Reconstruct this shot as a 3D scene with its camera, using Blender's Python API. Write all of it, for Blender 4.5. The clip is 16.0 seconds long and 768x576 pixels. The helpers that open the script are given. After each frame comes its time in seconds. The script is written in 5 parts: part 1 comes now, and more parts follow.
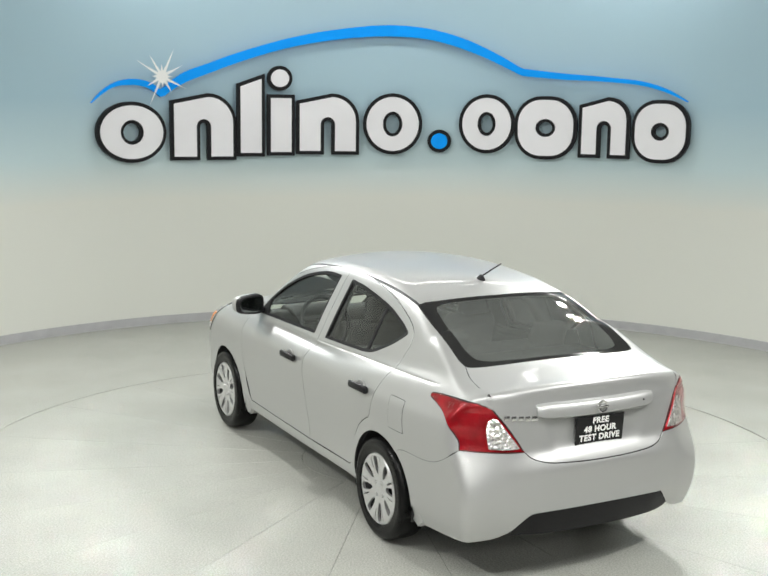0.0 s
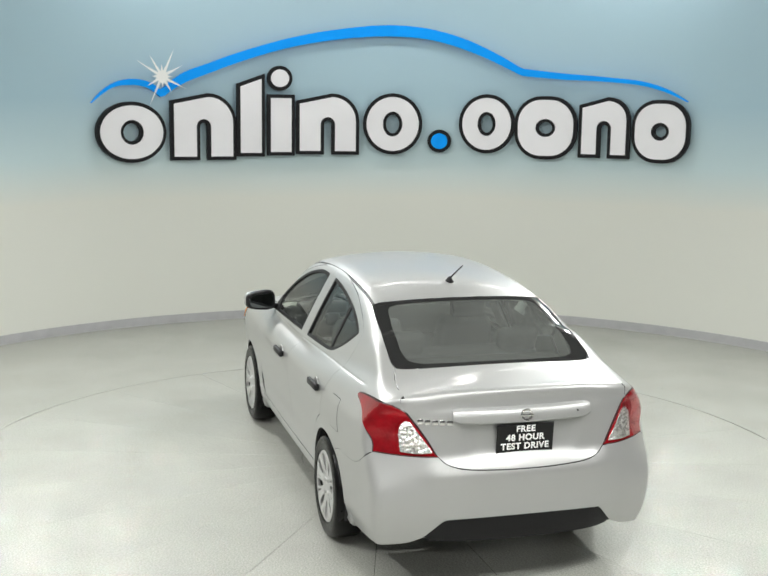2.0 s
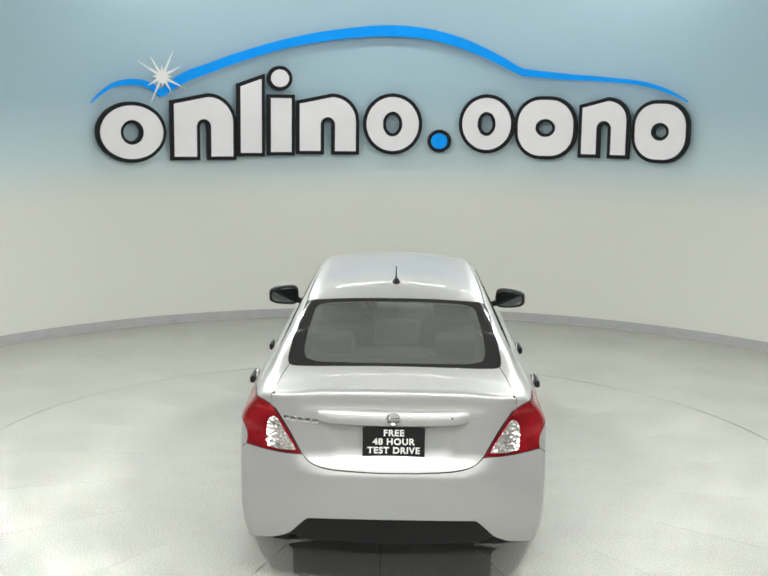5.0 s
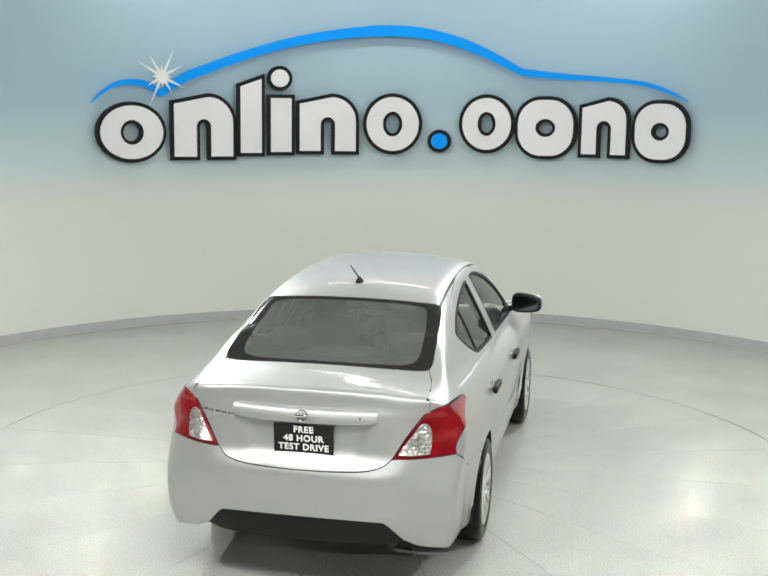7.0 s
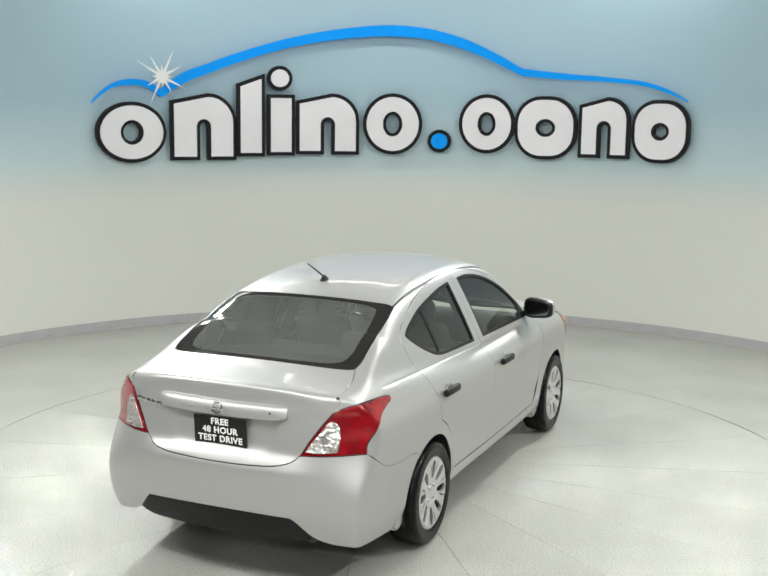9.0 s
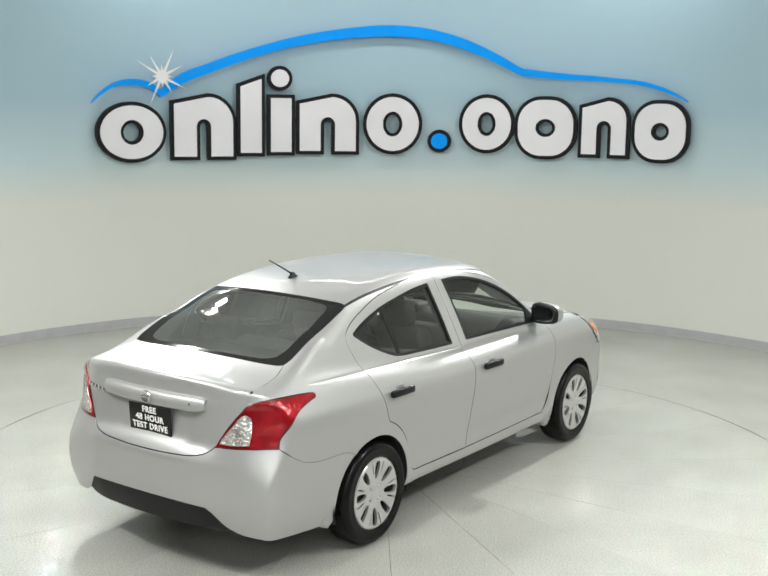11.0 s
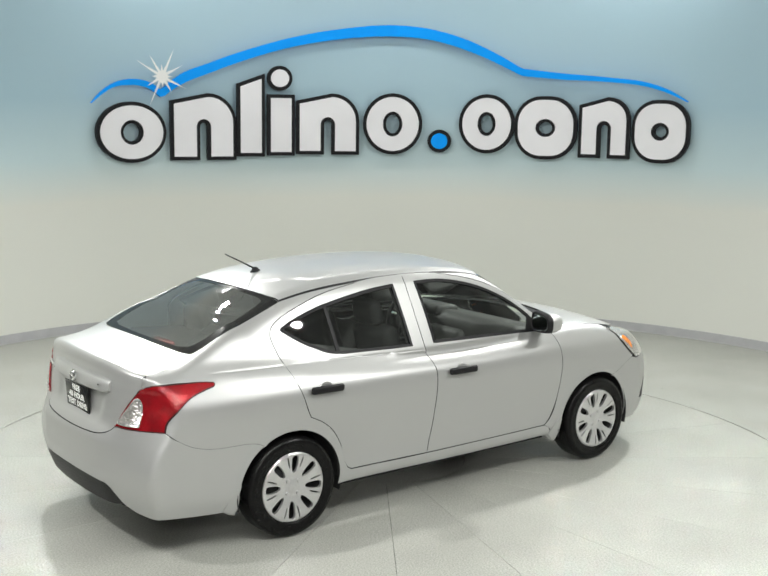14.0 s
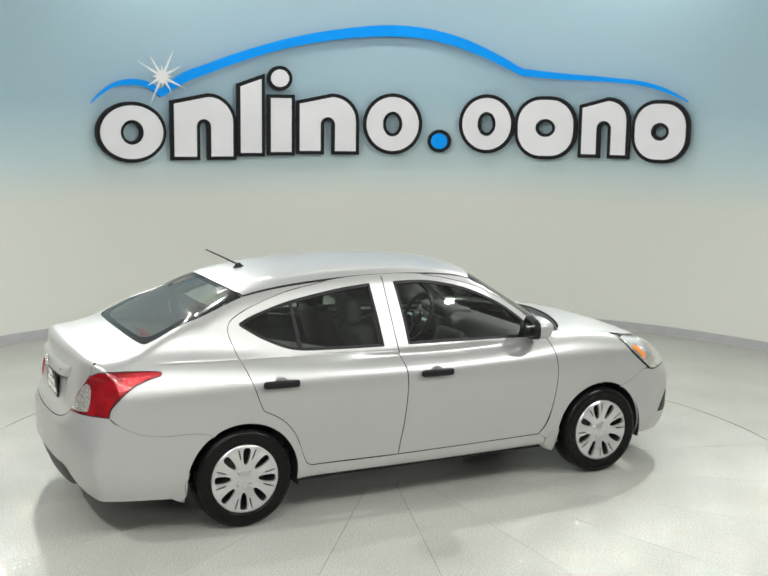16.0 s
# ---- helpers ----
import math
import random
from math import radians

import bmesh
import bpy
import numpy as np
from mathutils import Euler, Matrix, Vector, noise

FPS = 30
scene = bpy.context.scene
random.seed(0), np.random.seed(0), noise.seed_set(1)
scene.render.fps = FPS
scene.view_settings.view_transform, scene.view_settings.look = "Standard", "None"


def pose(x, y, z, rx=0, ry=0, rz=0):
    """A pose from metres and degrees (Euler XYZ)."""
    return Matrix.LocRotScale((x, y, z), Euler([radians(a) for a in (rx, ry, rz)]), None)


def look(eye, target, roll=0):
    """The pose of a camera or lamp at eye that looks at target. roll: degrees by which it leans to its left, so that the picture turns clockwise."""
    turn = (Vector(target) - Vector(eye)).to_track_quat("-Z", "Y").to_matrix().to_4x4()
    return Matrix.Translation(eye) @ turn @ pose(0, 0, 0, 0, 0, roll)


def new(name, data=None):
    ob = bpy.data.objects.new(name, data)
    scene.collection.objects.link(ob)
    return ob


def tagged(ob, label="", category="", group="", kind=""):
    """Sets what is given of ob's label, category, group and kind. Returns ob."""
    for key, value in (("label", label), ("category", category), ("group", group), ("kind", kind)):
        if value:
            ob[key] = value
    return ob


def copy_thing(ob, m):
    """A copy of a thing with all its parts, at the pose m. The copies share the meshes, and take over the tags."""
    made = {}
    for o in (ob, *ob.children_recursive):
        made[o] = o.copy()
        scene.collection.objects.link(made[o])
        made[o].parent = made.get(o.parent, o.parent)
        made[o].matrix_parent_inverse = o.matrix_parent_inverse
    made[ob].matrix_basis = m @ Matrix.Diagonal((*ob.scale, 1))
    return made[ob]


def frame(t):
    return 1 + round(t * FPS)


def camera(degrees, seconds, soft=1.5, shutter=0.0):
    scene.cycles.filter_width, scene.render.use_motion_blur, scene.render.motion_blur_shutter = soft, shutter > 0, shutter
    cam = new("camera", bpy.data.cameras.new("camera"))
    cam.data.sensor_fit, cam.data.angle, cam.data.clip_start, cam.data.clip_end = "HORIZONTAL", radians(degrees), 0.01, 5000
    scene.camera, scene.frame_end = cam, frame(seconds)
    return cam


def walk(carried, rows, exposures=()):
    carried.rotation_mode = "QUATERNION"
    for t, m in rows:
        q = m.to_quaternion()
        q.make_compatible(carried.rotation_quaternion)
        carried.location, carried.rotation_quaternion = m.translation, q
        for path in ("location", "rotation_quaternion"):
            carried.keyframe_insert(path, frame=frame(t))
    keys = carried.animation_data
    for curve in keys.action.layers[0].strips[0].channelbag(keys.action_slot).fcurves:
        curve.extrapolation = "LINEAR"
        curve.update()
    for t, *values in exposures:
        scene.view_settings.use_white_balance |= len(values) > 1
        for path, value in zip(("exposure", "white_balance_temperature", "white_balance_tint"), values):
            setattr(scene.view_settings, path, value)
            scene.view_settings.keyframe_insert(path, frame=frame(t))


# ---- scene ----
cam = camera(37.415, 16.0, soft=1.7)
YAW, PITCH = radians(0.08), radians(-9.096)
EYE = Vector((0.0, -7.91, 2.506))
AIM = EYE + Vector((-math.sin(YAW) * math.cos(PITCH), math.cos(YAW) * math.cos(PITCH), math.sin(PITCH)))
walk(cam, [(0.0, look(EYE, AIM, 0.786)), (16.0, look(EYE, AIM, 0.786))])

# the turntable's turn: degrees at 0 s, degrees a second; the car's middle on it
TURN_START, TURN_RATE = 117.835, -5.718
CAR_OFF = (0.066, 0.079)
TABLE_R = 3.014
WALL_C, WALL_R = (0.124, 0.455), 5.215
CEILING_Z = 5.2

# ---- world and lights ----
world = bpy.data.worlds.new("room_dark")
scene.world = world
world.use_nodes = True
world.node_tree.nodes["Background"].inputs[0].default_value = (0.9, 0.95, 1.0, 1)
world.node_tree.nodes["Background"].inputs[1].default_value = 0.02
scene.view_settings.exposure = 0.40


def area_lamp(name, eye, target, sx, sy, power, colour=(1.0, 1.0, 0.975), spread=180):
    d = bpy.data.lights.new(name, "AREA")
    d.shape, d.size, d.size_y, d.energy, d.color = "RECTANGLE" if sx != sy else "DISK", sx, sy, power, colour
    d.spread = radians(spread)
    ob = new(name, d)
    ob.matrix_world = look(eye, target)
    return ob


# rows of ceiling tubes, a lower row along the curved wall, and strong floodlights
for y, p in ((-11.5, 345), (-5.2, 250)):
    area_lamp("ceiling_tube_light", (0, y, CEILING_Z - 0.12), (0, y, 0), 8.0, 0.07, p)
WALL_ROW_Y, WALL_ROW_Z = 4.3, 4.75
for x in (-2.7, 0.0, 2.7):
    area_lamp("ceiling_tube_light", (x, WALL_ROW_Y, WALL_ROW_Z - 0.12), (x, WALL_ROW_Y, 0), 2.3, 0.07, 12)
for x in (-3.3, 3.4):
    area_lamp("floodlight_lamp", (x, 3.4, CEILING_Z - 0.35), (x * 0.35, -0.6, 0.3), 0.15, 0.15, 76, spread=120)
for x in (-4.9, 4.9):
    area_lamp("floodlight_lamp", (x, -2.7, CEILING_Z - 0.35), (0.0, 0.0, 0.6), 0.12, 0.12, 66, spread=130)


# ---- materials ----
def material(name, colour, rough=0.5, metal=0.0, noise_scale=0.0, vary=0.0, bump=0.0, bump_scale=0.0, coat=0.0, spec=0.5, rough_vary=0.0):
    m = bpy.data.materials.new(name)
    m.use_nodes = True
    nt = m.node_tree
    b = nt.nodes["Principled BSDF"]
    b.inputs["Base Color"].default_value = (*colour, 1)
    b.inputs["Roughness"].default_value = rough
    b.inputs["Metallic"].default_value = metal
    b.inputs["Coat Weight"].default_value = coat
    b.inputs["Coat Roughness"].default_value = 0.03
    b.inputs["Specular IOR Level"].default_value = spec
    co = nt.nodes.new("ShaderNodeTexCoord")
    if noise_scale:
        n = nt.nodes.new("ShaderNodeTexNoise")
        n.inputs["Scale"].default_value, n.inputs["Detail"].default_value = noise_scale, 6
        nt.links.new(co.outputs["Object"], n.inputs["Vector"])
        r = nt.nodes.new("ShaderNodeMapRange")
        r.inputs["From Min"].default_value, r.inputs["From Max"].default_value = 0.3, 0.7
        r.inputs["To Min"].default_value, r.inputs["To Max"].default_value = 1 - vary, 1 + vary
        nt.links.new(n.outputs["Fac"], r.inputs["Value"])
        mix = nt.nodes.new("ShaderNodeVectorMath")
        mix.operation = "SCALE"
        mix.inputs[0].default_value = colour
        nt.links.new(r.outputs[0], mix.inputs["Scale"])
        nt.links.new(mix.outputs[0], b.inputs["Base Color"])
        if rough_vary:
            r2 = nt.nodes.new("ShaderNodeMapRange")
            r2.inputs["From Min"].default_value, r2.inputs["From Max"].default_value = 0.3, 0.7
            r2.inputs["To Min"].default_value, r2.inputs["To Max"].default_value = rough - rough_vary, rough + rough_vary
            nt.links.new(n.outputs["Fac"], r2.inputs["Value"])
            nt.links.new(r2.outputs[0], b.inputs["Roughness"])
    if bump:
        n2 = nt.nodes.new("ShaderNodeTexNoise")
        n2.inputs["Scale"].default_value, n2.inputs["Detail"].default_value = bump_scale, 3
        nt.links.new(co.outputs["Object"], n2.inputs["Vector"])
        bp = nt.nodes.new("ShaderNodeBump")
        bp.inputs["Strength"].default_value, bp.inputs["Distance"].default_value = bump, 0.004
        nt.links.new(n2.outputs["Fac"], bp.inputs["Height"])
        nt.links.new(bp.outputs[0], b.inputs["Normal"])
    return m


def glass_material(name, tint, gloss_rough=0.01, ior=1.5, haze=0.0):
    m = bpy.data.materials.new(name)
    m.use_nodes = True
    nt = m.node_tree
    nt.nodes.remove(nt.nodes["Principled BSDF"])
    out = nt.nodes["Material Output"]
    tr = nt.nodes.new("ShaderNodeBsdfTransparent")
    tr.inputs[0].default_value = (*tint, 1)
    gl = nt.nodes.new("ShaderNodeBsdfGlossy")
    gl.inputs["Roughness"].default_value = gloss_rough
    fr = nt.nodes.new("ShaderNodeFresnel")
    fr.inputs[0].default_value = ior
    mx = nt.nodes.new("ShaderNodeMixShader")
    nt.links.new(fr.outputs[0], mx.inputs[0])
    if haze:   # a thin pale film: reflected haze put into the pane's colour
        df = nt.nodes.new("ShaderNodeBsdfDiffuse")
        df.inputs[0].default_value = (0.50, 0.53, 0.50, 1)
        co = nt.nodes.new("ShaderNodeTexCoord")
        n = nt.nodes.new("ShaderNodeTexNoise")
        n.inputs["Scale"].default_value, n.inputs["Detail"].default_value = 3, 5
        nt.links.new(co.outputs["Object"], n.inputs["Vector"])
        r = nt.nodes.new("ShaderNodeMapRange")
        r.inputs["From Min"].default_value, r.inputs["From Max"].default_value = 0.3, 0.7
        r.inputs["To Min"].default_value, r.inputs["To Max"].default_value = haze * 0.8, haze * 1.2
        nt.links.new(n.outputs["Fac"], r.inputs["Value"])
        film = nt.nodes.new("ShaderNodeMixShader")
        nt.links.new(r.outputs[0], film.inputs[0])
        nt.links.new(tr.outputs[0], film.inputs[1])
        nt.links.new(df.outputs[0], film.inputs[2])
        nt.links.new(film.outputs[0], mx.inputs[1])
    else:
        nt.links.new(tr.outputs[0], mx.inputs[1])
    nt.links.new(gl.outputs[0], mx.inputs[2])
    nt.links.new(mx.outputs[0], out.inputs["Surface"])
    return m


def glow_material(name, colour, strength):
    m = bpy.data.materials.new(name)
    m.use_nodes = True
    b = m.node_tree.nodes["Principled BSDF"]
    b.inputs["Base Color"].default_value = (*colour, 1)
    b.inputs["Emission Color"].default_value = (*colour, 1)
    b.inputs["Emission Strength"].default_value = strength
    return m


def paint_material():
    """Silver metallic paint: fine flake under a clear coat."""
    m = material("silver_metallic_paint", (0.465, 0.47, 0.462), 0.39, 0.53, 900, 0.05, coat=0.5)
    m.node_tree.nodes["Principled BSDF"].inputs["Coat Roughness"].default_value = 0.05
    nt = m.node_tree
    b = nt.nodes["Principled BSDF"]
    co = nt.nodes.new("ShaderNodeTexCoord")
    v = nt.nodes.new("ShaderNodeTexVoronoi")
    v.inputs["Scale"].default_value = 1400
    nt.links.new(co.outputs["Object"], v.inputs["Vector"])
    bp = nt.nodes.new("ShaderNodeBump")
    bp.inputs["Strength"].default_value, bp.inputs["Distance"].default_value = 0.05, 0.0004
    nt.links.new(v.outputs["Distance"], bp.inputs["Height"])
    nt.links.new(bp.outputs[0], b.inputs["Normal"])
    return m


def lens_material(name, colour, metal, facets, depth):
    """A smooth clear cover over a faceted reflector."""
    m = material(name, colour, 0.18, metal, 9, 0.35, coat=1.0)
    nt = m.node_tree
    b = nt.nodes["Principled BSDF"]
    co = nt.nodes.new("ShaderNodeTexCoord")
    v = nt.nodes.new("ShaderNodeTexVoronoi")
    v.distance = "CHEBYCHEV"
    v.inputs["Scale"].default_value = facets
    nt.links.new(co.outputs["Object"], v.inputs["Vector"])
    bp = nt.nodes.new("ShaderNodeBump")
    bp.inputs["Strength"].default_value, bp.inputs["Distance"].default_value = depth, 0.02
    nt.links.new(v.outputs["Distance"], bp.inputs["Height"])
    nt.links.new(bp.outputs[0], b.inputs["Normal"])
    return m


def floor_material(name):
    """Pale grey coated concrete: a matt body under a clear, finely rippled coat."""
    m = material(name, (0.405, 0.41, 0.372), 0.6, 0.0, 1.3, 0.07, spec=0.0)
    nt = m.node_tree
    b = nt.nodes["Principled BSDF"]
    co = nt.nodes.new("ShaderNodeTexCoord")
    n = nt.nodes.new("ShaderNodeTexNoise")
    n.inputs["Scale"].default_value, n.inputs["Detail"].default_value = 64, 1.2
    nt.links.new(co.outputs["Object"], n.inputs["Vector"])
    bp = nt.nodes.new("ShaderNodeBump")
    bp.inputs["Strength"].default_value, bp.inputs["Distance"].default_value = 1.0, 0.0085
    nt.links.new(n.outputs["Fac"], bp.inputs["Height"])
    gl = nt.nodes.new("ShaderNodeBsdfGlossy")
    gl.inputs["Roughness"].default_value = 0.08
    nt.links.new(bp.outputs[0], gl.inputs["Normal"])
    fr = nt.nodes.new("ShaderNodeFresnel")
    fr.inputs[0].default_value = 1.9
    coat = nt.nodes.new("ShaderNodeMixShader")
    nt.links.new(fr.outputs[0], coat.inputs[0])
    nt.links.new(b.outputs[0], coat.inputs[1])
    nt.links.new(gl.outputs[0], coat.inputs[2])
    nt.links.new(coat.outputs[0], nt.nodes["Material Output"].inputs["Surface"])
    # fine pale and dark grain, floor sparkle put into the colour; then scattered dark specks
    base = b.inputs["Base Color"].links[0].from_socket
    n4 = nt.nodes.new("ShaderNodeTexNoise")
    n4.inputs["Scale"].default_value, n4.inputs["Detail"].default_value = 95, 2
    nt.links.new(co.outputs["Object"], n4.inputs["Vector"])
    glint_grain = nt.nodes.new("ShaderNodeMapRange")
    glint_grain.inputs["From Min"].default_value, glint_grain.inputs["From Max"].default_value = 0.3, 0.7
    glint_grain.inputs["To Min"].default_value, glint_grain.inputs["To Max"].default_value = 0.82, 1.18
    nt.links.new(n4.outputs["Fac"], glint_grain.inputs["Value"])
    sc = nt.nodes.new("ShaderNodeVectorMath")
    sc.operation = "SCALE"
    nt.links.new(base, sc.inputs[0])
    nt.links.new(glint_grain.outputs[0], sc.inputs["Scale"])
    base = sc.outputs[0]
    sp = nt.nodes.new("ShaderNodeTexVoronoi")
    sp.inputs["Scale"].default_value = 5.5
    nt.links.new(co.outputs["Object"], sp.inputs["Vector"])
    n3 = nt.nodes.new("ShaderNodeTexNoise")
    n3.inputs["Scale"].default_value, n3.inputs["Detail"].default_value = 2.2, 2
    nt.links.new(co.outputs["Object"], n3.inputs["Vector"])
    size = nt.nodes.new("ShaderNodeMapRange")
    size.inputs["From Min"].default_value, size.inputs["From Max"].default_value = 0.5, 0.75
    size.inputs["To Min"].default_value, size.inputs["To Max"].default_value = 0.0, 0.10
    nt.links.new(n3.outputs["Fac"], size.inputs["Value"])
    less = nt.nodes.new("ShaderNodeMath")
    less.operation = "LESS_THAN"
    nt.links.new(sp.outputs["Distance"], less.inputs[0])
    nt.links.new(size.outputs[0], less.inputs[1])
    half = nt.nodes.new("ShaderNodeMath")
    half.operation = "MULTIPLY"
    half.inputs[1].default_value = 0.75
    nt.links.new(less.outputs[0], half.inputs[0])
    mx = nt.nodes.new("ShaderNodeMix")
    mx.data_type = "RGBA"
    nt.links.new(half.outputs[0], mx.inputs["Factor"])
    nt.links.new(base, mx.inputs["A"])
    mx.inputs["B"].default_value = (0.10, 0.10, 0.09, 1)
    nt.links.new(mx.outputs["Result"], b.inputs["Base Color"])
    return m


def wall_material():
    """Off-white wall paint, with a soft blue overlay tint put into its upper colour."""
    m = material("wall_blue_overlay", (0.74, 0.75, 0.68), 0.55, 0.0, bump=0.12, bump_scale=25)
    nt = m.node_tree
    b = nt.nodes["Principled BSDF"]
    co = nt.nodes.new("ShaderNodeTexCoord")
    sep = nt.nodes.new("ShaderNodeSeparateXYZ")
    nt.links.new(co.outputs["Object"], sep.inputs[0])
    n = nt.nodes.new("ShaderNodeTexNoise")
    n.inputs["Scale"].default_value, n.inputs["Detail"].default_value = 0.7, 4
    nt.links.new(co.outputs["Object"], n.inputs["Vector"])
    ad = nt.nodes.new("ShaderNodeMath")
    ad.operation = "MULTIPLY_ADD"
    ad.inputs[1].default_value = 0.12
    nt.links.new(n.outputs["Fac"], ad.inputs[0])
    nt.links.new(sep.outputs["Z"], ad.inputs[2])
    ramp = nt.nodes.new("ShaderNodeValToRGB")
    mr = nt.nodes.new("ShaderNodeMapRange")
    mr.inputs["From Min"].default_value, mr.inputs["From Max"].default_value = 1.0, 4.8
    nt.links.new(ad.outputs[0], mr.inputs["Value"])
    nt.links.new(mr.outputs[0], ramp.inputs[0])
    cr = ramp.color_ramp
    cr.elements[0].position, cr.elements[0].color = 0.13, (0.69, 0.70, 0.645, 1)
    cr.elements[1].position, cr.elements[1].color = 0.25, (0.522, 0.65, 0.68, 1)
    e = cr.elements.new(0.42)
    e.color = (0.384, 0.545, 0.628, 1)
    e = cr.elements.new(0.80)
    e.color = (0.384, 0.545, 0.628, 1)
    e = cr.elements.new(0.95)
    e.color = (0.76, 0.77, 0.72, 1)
    # the tint fades at the sides, keeping blue out of the car's reflections
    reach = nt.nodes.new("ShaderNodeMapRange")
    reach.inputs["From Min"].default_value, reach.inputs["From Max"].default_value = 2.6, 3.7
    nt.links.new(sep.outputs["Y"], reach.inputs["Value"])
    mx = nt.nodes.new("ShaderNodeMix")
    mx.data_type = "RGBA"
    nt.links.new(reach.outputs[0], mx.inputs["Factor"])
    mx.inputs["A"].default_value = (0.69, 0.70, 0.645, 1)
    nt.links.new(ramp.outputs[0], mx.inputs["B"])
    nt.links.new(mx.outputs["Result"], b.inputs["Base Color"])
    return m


PAINT = paint_material()
BLACK = material("black_plastic", (0.011, 0.011, 0.012), 0.45, 0, 300, 0.2, bump=0.15, bump_scale=400, spec=0.22)
GLOSS_BLACK = material("gloss_black", (0.018, 0.018, 0.018), 0.09, spec=0.2)
DARK = material("underbody_and_gap_dark", (0.012, 0.012, 0.012), 0.8)
RUBBER = material("tyre_rubber", (0.006, 0.006, 0.006), 0.27, 0, 40, 0.25, bump=0.12, bump_scale=120, spec=0.16)
COVER = material("wheel_cover_silver", (0.66, 0.66, 0.66), 0.3, 0.75, 60, 0.04, coat=0.3)
CHROME = material("chrome", (0.82, 0.82, 0.82), 0.08, 1.0)
STEEL = material("dark_steel", (0.06, 0.06, 0.06), 0.5, 0.6, 30, 0.2)
GLASS = glass_material("window_glass", (0.82, 0.89, 0.84), haze=0.025)
REAR_GLASS = glass_material("rear_window_glass", (0.54, 0.60, 0.55), ior=1.6, haze=0.14)
MIRROR = material("mirror_glass", (0.20, 0.22, 0.22), 0.02, 1.0)
RED_DARK = material("lamp_border", (0.03, 0.002, 0.003), 0.3)
RED = lens_material("red_lens", (0.34, 0.002, 0.008), 0.4, 60, 0.12)
CLEAR = lens_material("clear_lens", (0.74, 0.72, 0.70), 0.85, 60, 0.55)
AMBER = material("amber_lens", (0.85, 0.25, 0.02), 0.15, 0, 60, 0.2, coat=1.0)
FABRIC = material("charcoal_fabric", (0.028, 0.028, 0.028), 0.9, 0, 40, 0.12)
TRIM_GREY = material("grey_interior_plastic", (0.05, 0.05, 0.048), 0.6, 0, 100, 0.15)
HEADLINER = material("headliner_cloth", (0.42, 0.41, 0.38), 0.95, 0, 100, 0.05)
WHITE_INK = material("white_ink", (0.88, 0.88, 0.86), 0.5)
FLOOR = floor_material("coated_concrete")
TABLE = floor_material("coated_concrete_turntable")
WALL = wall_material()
BASE = material("grey_vinyl_base", (0.42, 0.42, 0.43), 0.5, 0, 8, 0.06)
WALL_DARK = material("dark_grey_wall", (0.10, 0.10, 0.098), 0.7, 0, 3, 0.1)
CEIL = material("grey_ceiling", (0.45, 0.46, 0.45), 0.9, 0, 4, 0.1)
SIGN_WHITE = material("sign_face_pale_grey", (0.82, 0.81, 0.84), 0.35, 0, 2, 0.03)
SIGN_BLACK = material("sign_edge_black", (0.010, 0.010, 0.012), 0.5, spec=0.2)
SIGN_BLUE = material("sign_blue", (0.0, 0.335, 1.0), 0.5, 0, 2, 0.05, spec=0.15)
TUBE = glow_material("lit_tube", (1.0, 0.98, 0.94), 9.0)


# ---- mesh helpers ----
def mesh_of(name, verts, faces, normals=None, smooth=True):
    me = bpy.data.meshes.new(name)
    me.from_pydata([tuple(map(float, v)) for v in verts], [], [tuple(map(int, f)) for f in faces])
    me.update()
    if smooth:
        me.shade_smooth()
    if normals is not None:
        me.normals_split_custom_set_from_vertices([tuple(map(float, n)) for n in normals])
    return me


def part(name, me, mat, parent=None, label="", at=None):
    ob = new(name, me)
    if mat:
        me.materials.clear()
        me.materials.append(mat)
    if parent:
        ob.parent = parent
    if at is not None:
        ob.matrix_basis = at
    if label:
        ob["label"] = label
    return ob


def bm_mesh(name, bm, smooth=True, angle=35):
    me = bpy.data.meshes.new(name)
    bmesh.ops.recalc_face_normals(bm, faces=bm.faces)
    bm.to_mesh(me)
    bm.free()
    if smooth:
        me.shade_smooth()
        me.set_sharp_from_angle(angle=radians(angle))
    return me


def box_bm(sx, sy, sz, bevel=0.0, segments=2, m=None, bm=None):
    bm = bm or bmesh.new()
    g = bmesh.ops.create_cube(bm, size=1, matrix=(m or Matrix()) @ Matrix.Diagonal((sx, sy, sz, 1)))
    if bevel:
        es = {e for v in g["verts"] for e in v.link_edges}
        bmesh.ops.bevel(bm, geom=list(es), offset=bevel, segments=segments, affect="EDGES", profile=0.5)
    return bm


def lathe(profile, n=48, axis="y", close=False):
    """Turn (radius, along) points round an axis."""
    vs, fs = [], []
    k = len(profile)
    for i in range(n):
        a = 2 * math.pi * i / n
        for r, h in profile:
            vs.append((r * math.cos(a), h, r * math.sin(a)) if axis == "y" else (r * math.cos(a), r * math.sin(a), h))
    for i in range(n):
        j = (i + 1) % n
        for q in range(k if close else k - 1):
            s = (q + 1) % k
            fs.append((i * k + q, i * k + s, j * k + s, j * k + q))
    bm = bmesh.new()
    vv = [bm.verts.new(v) for v in vs]
    for f in fs:
        if len({vs[i] for i in f}) > 2:
            bm.faces.new([vv[i] for i in f])
    bmesh.ops.remove_doubles(bm, verts=bm.verts, dist=1e-6)
    return bm


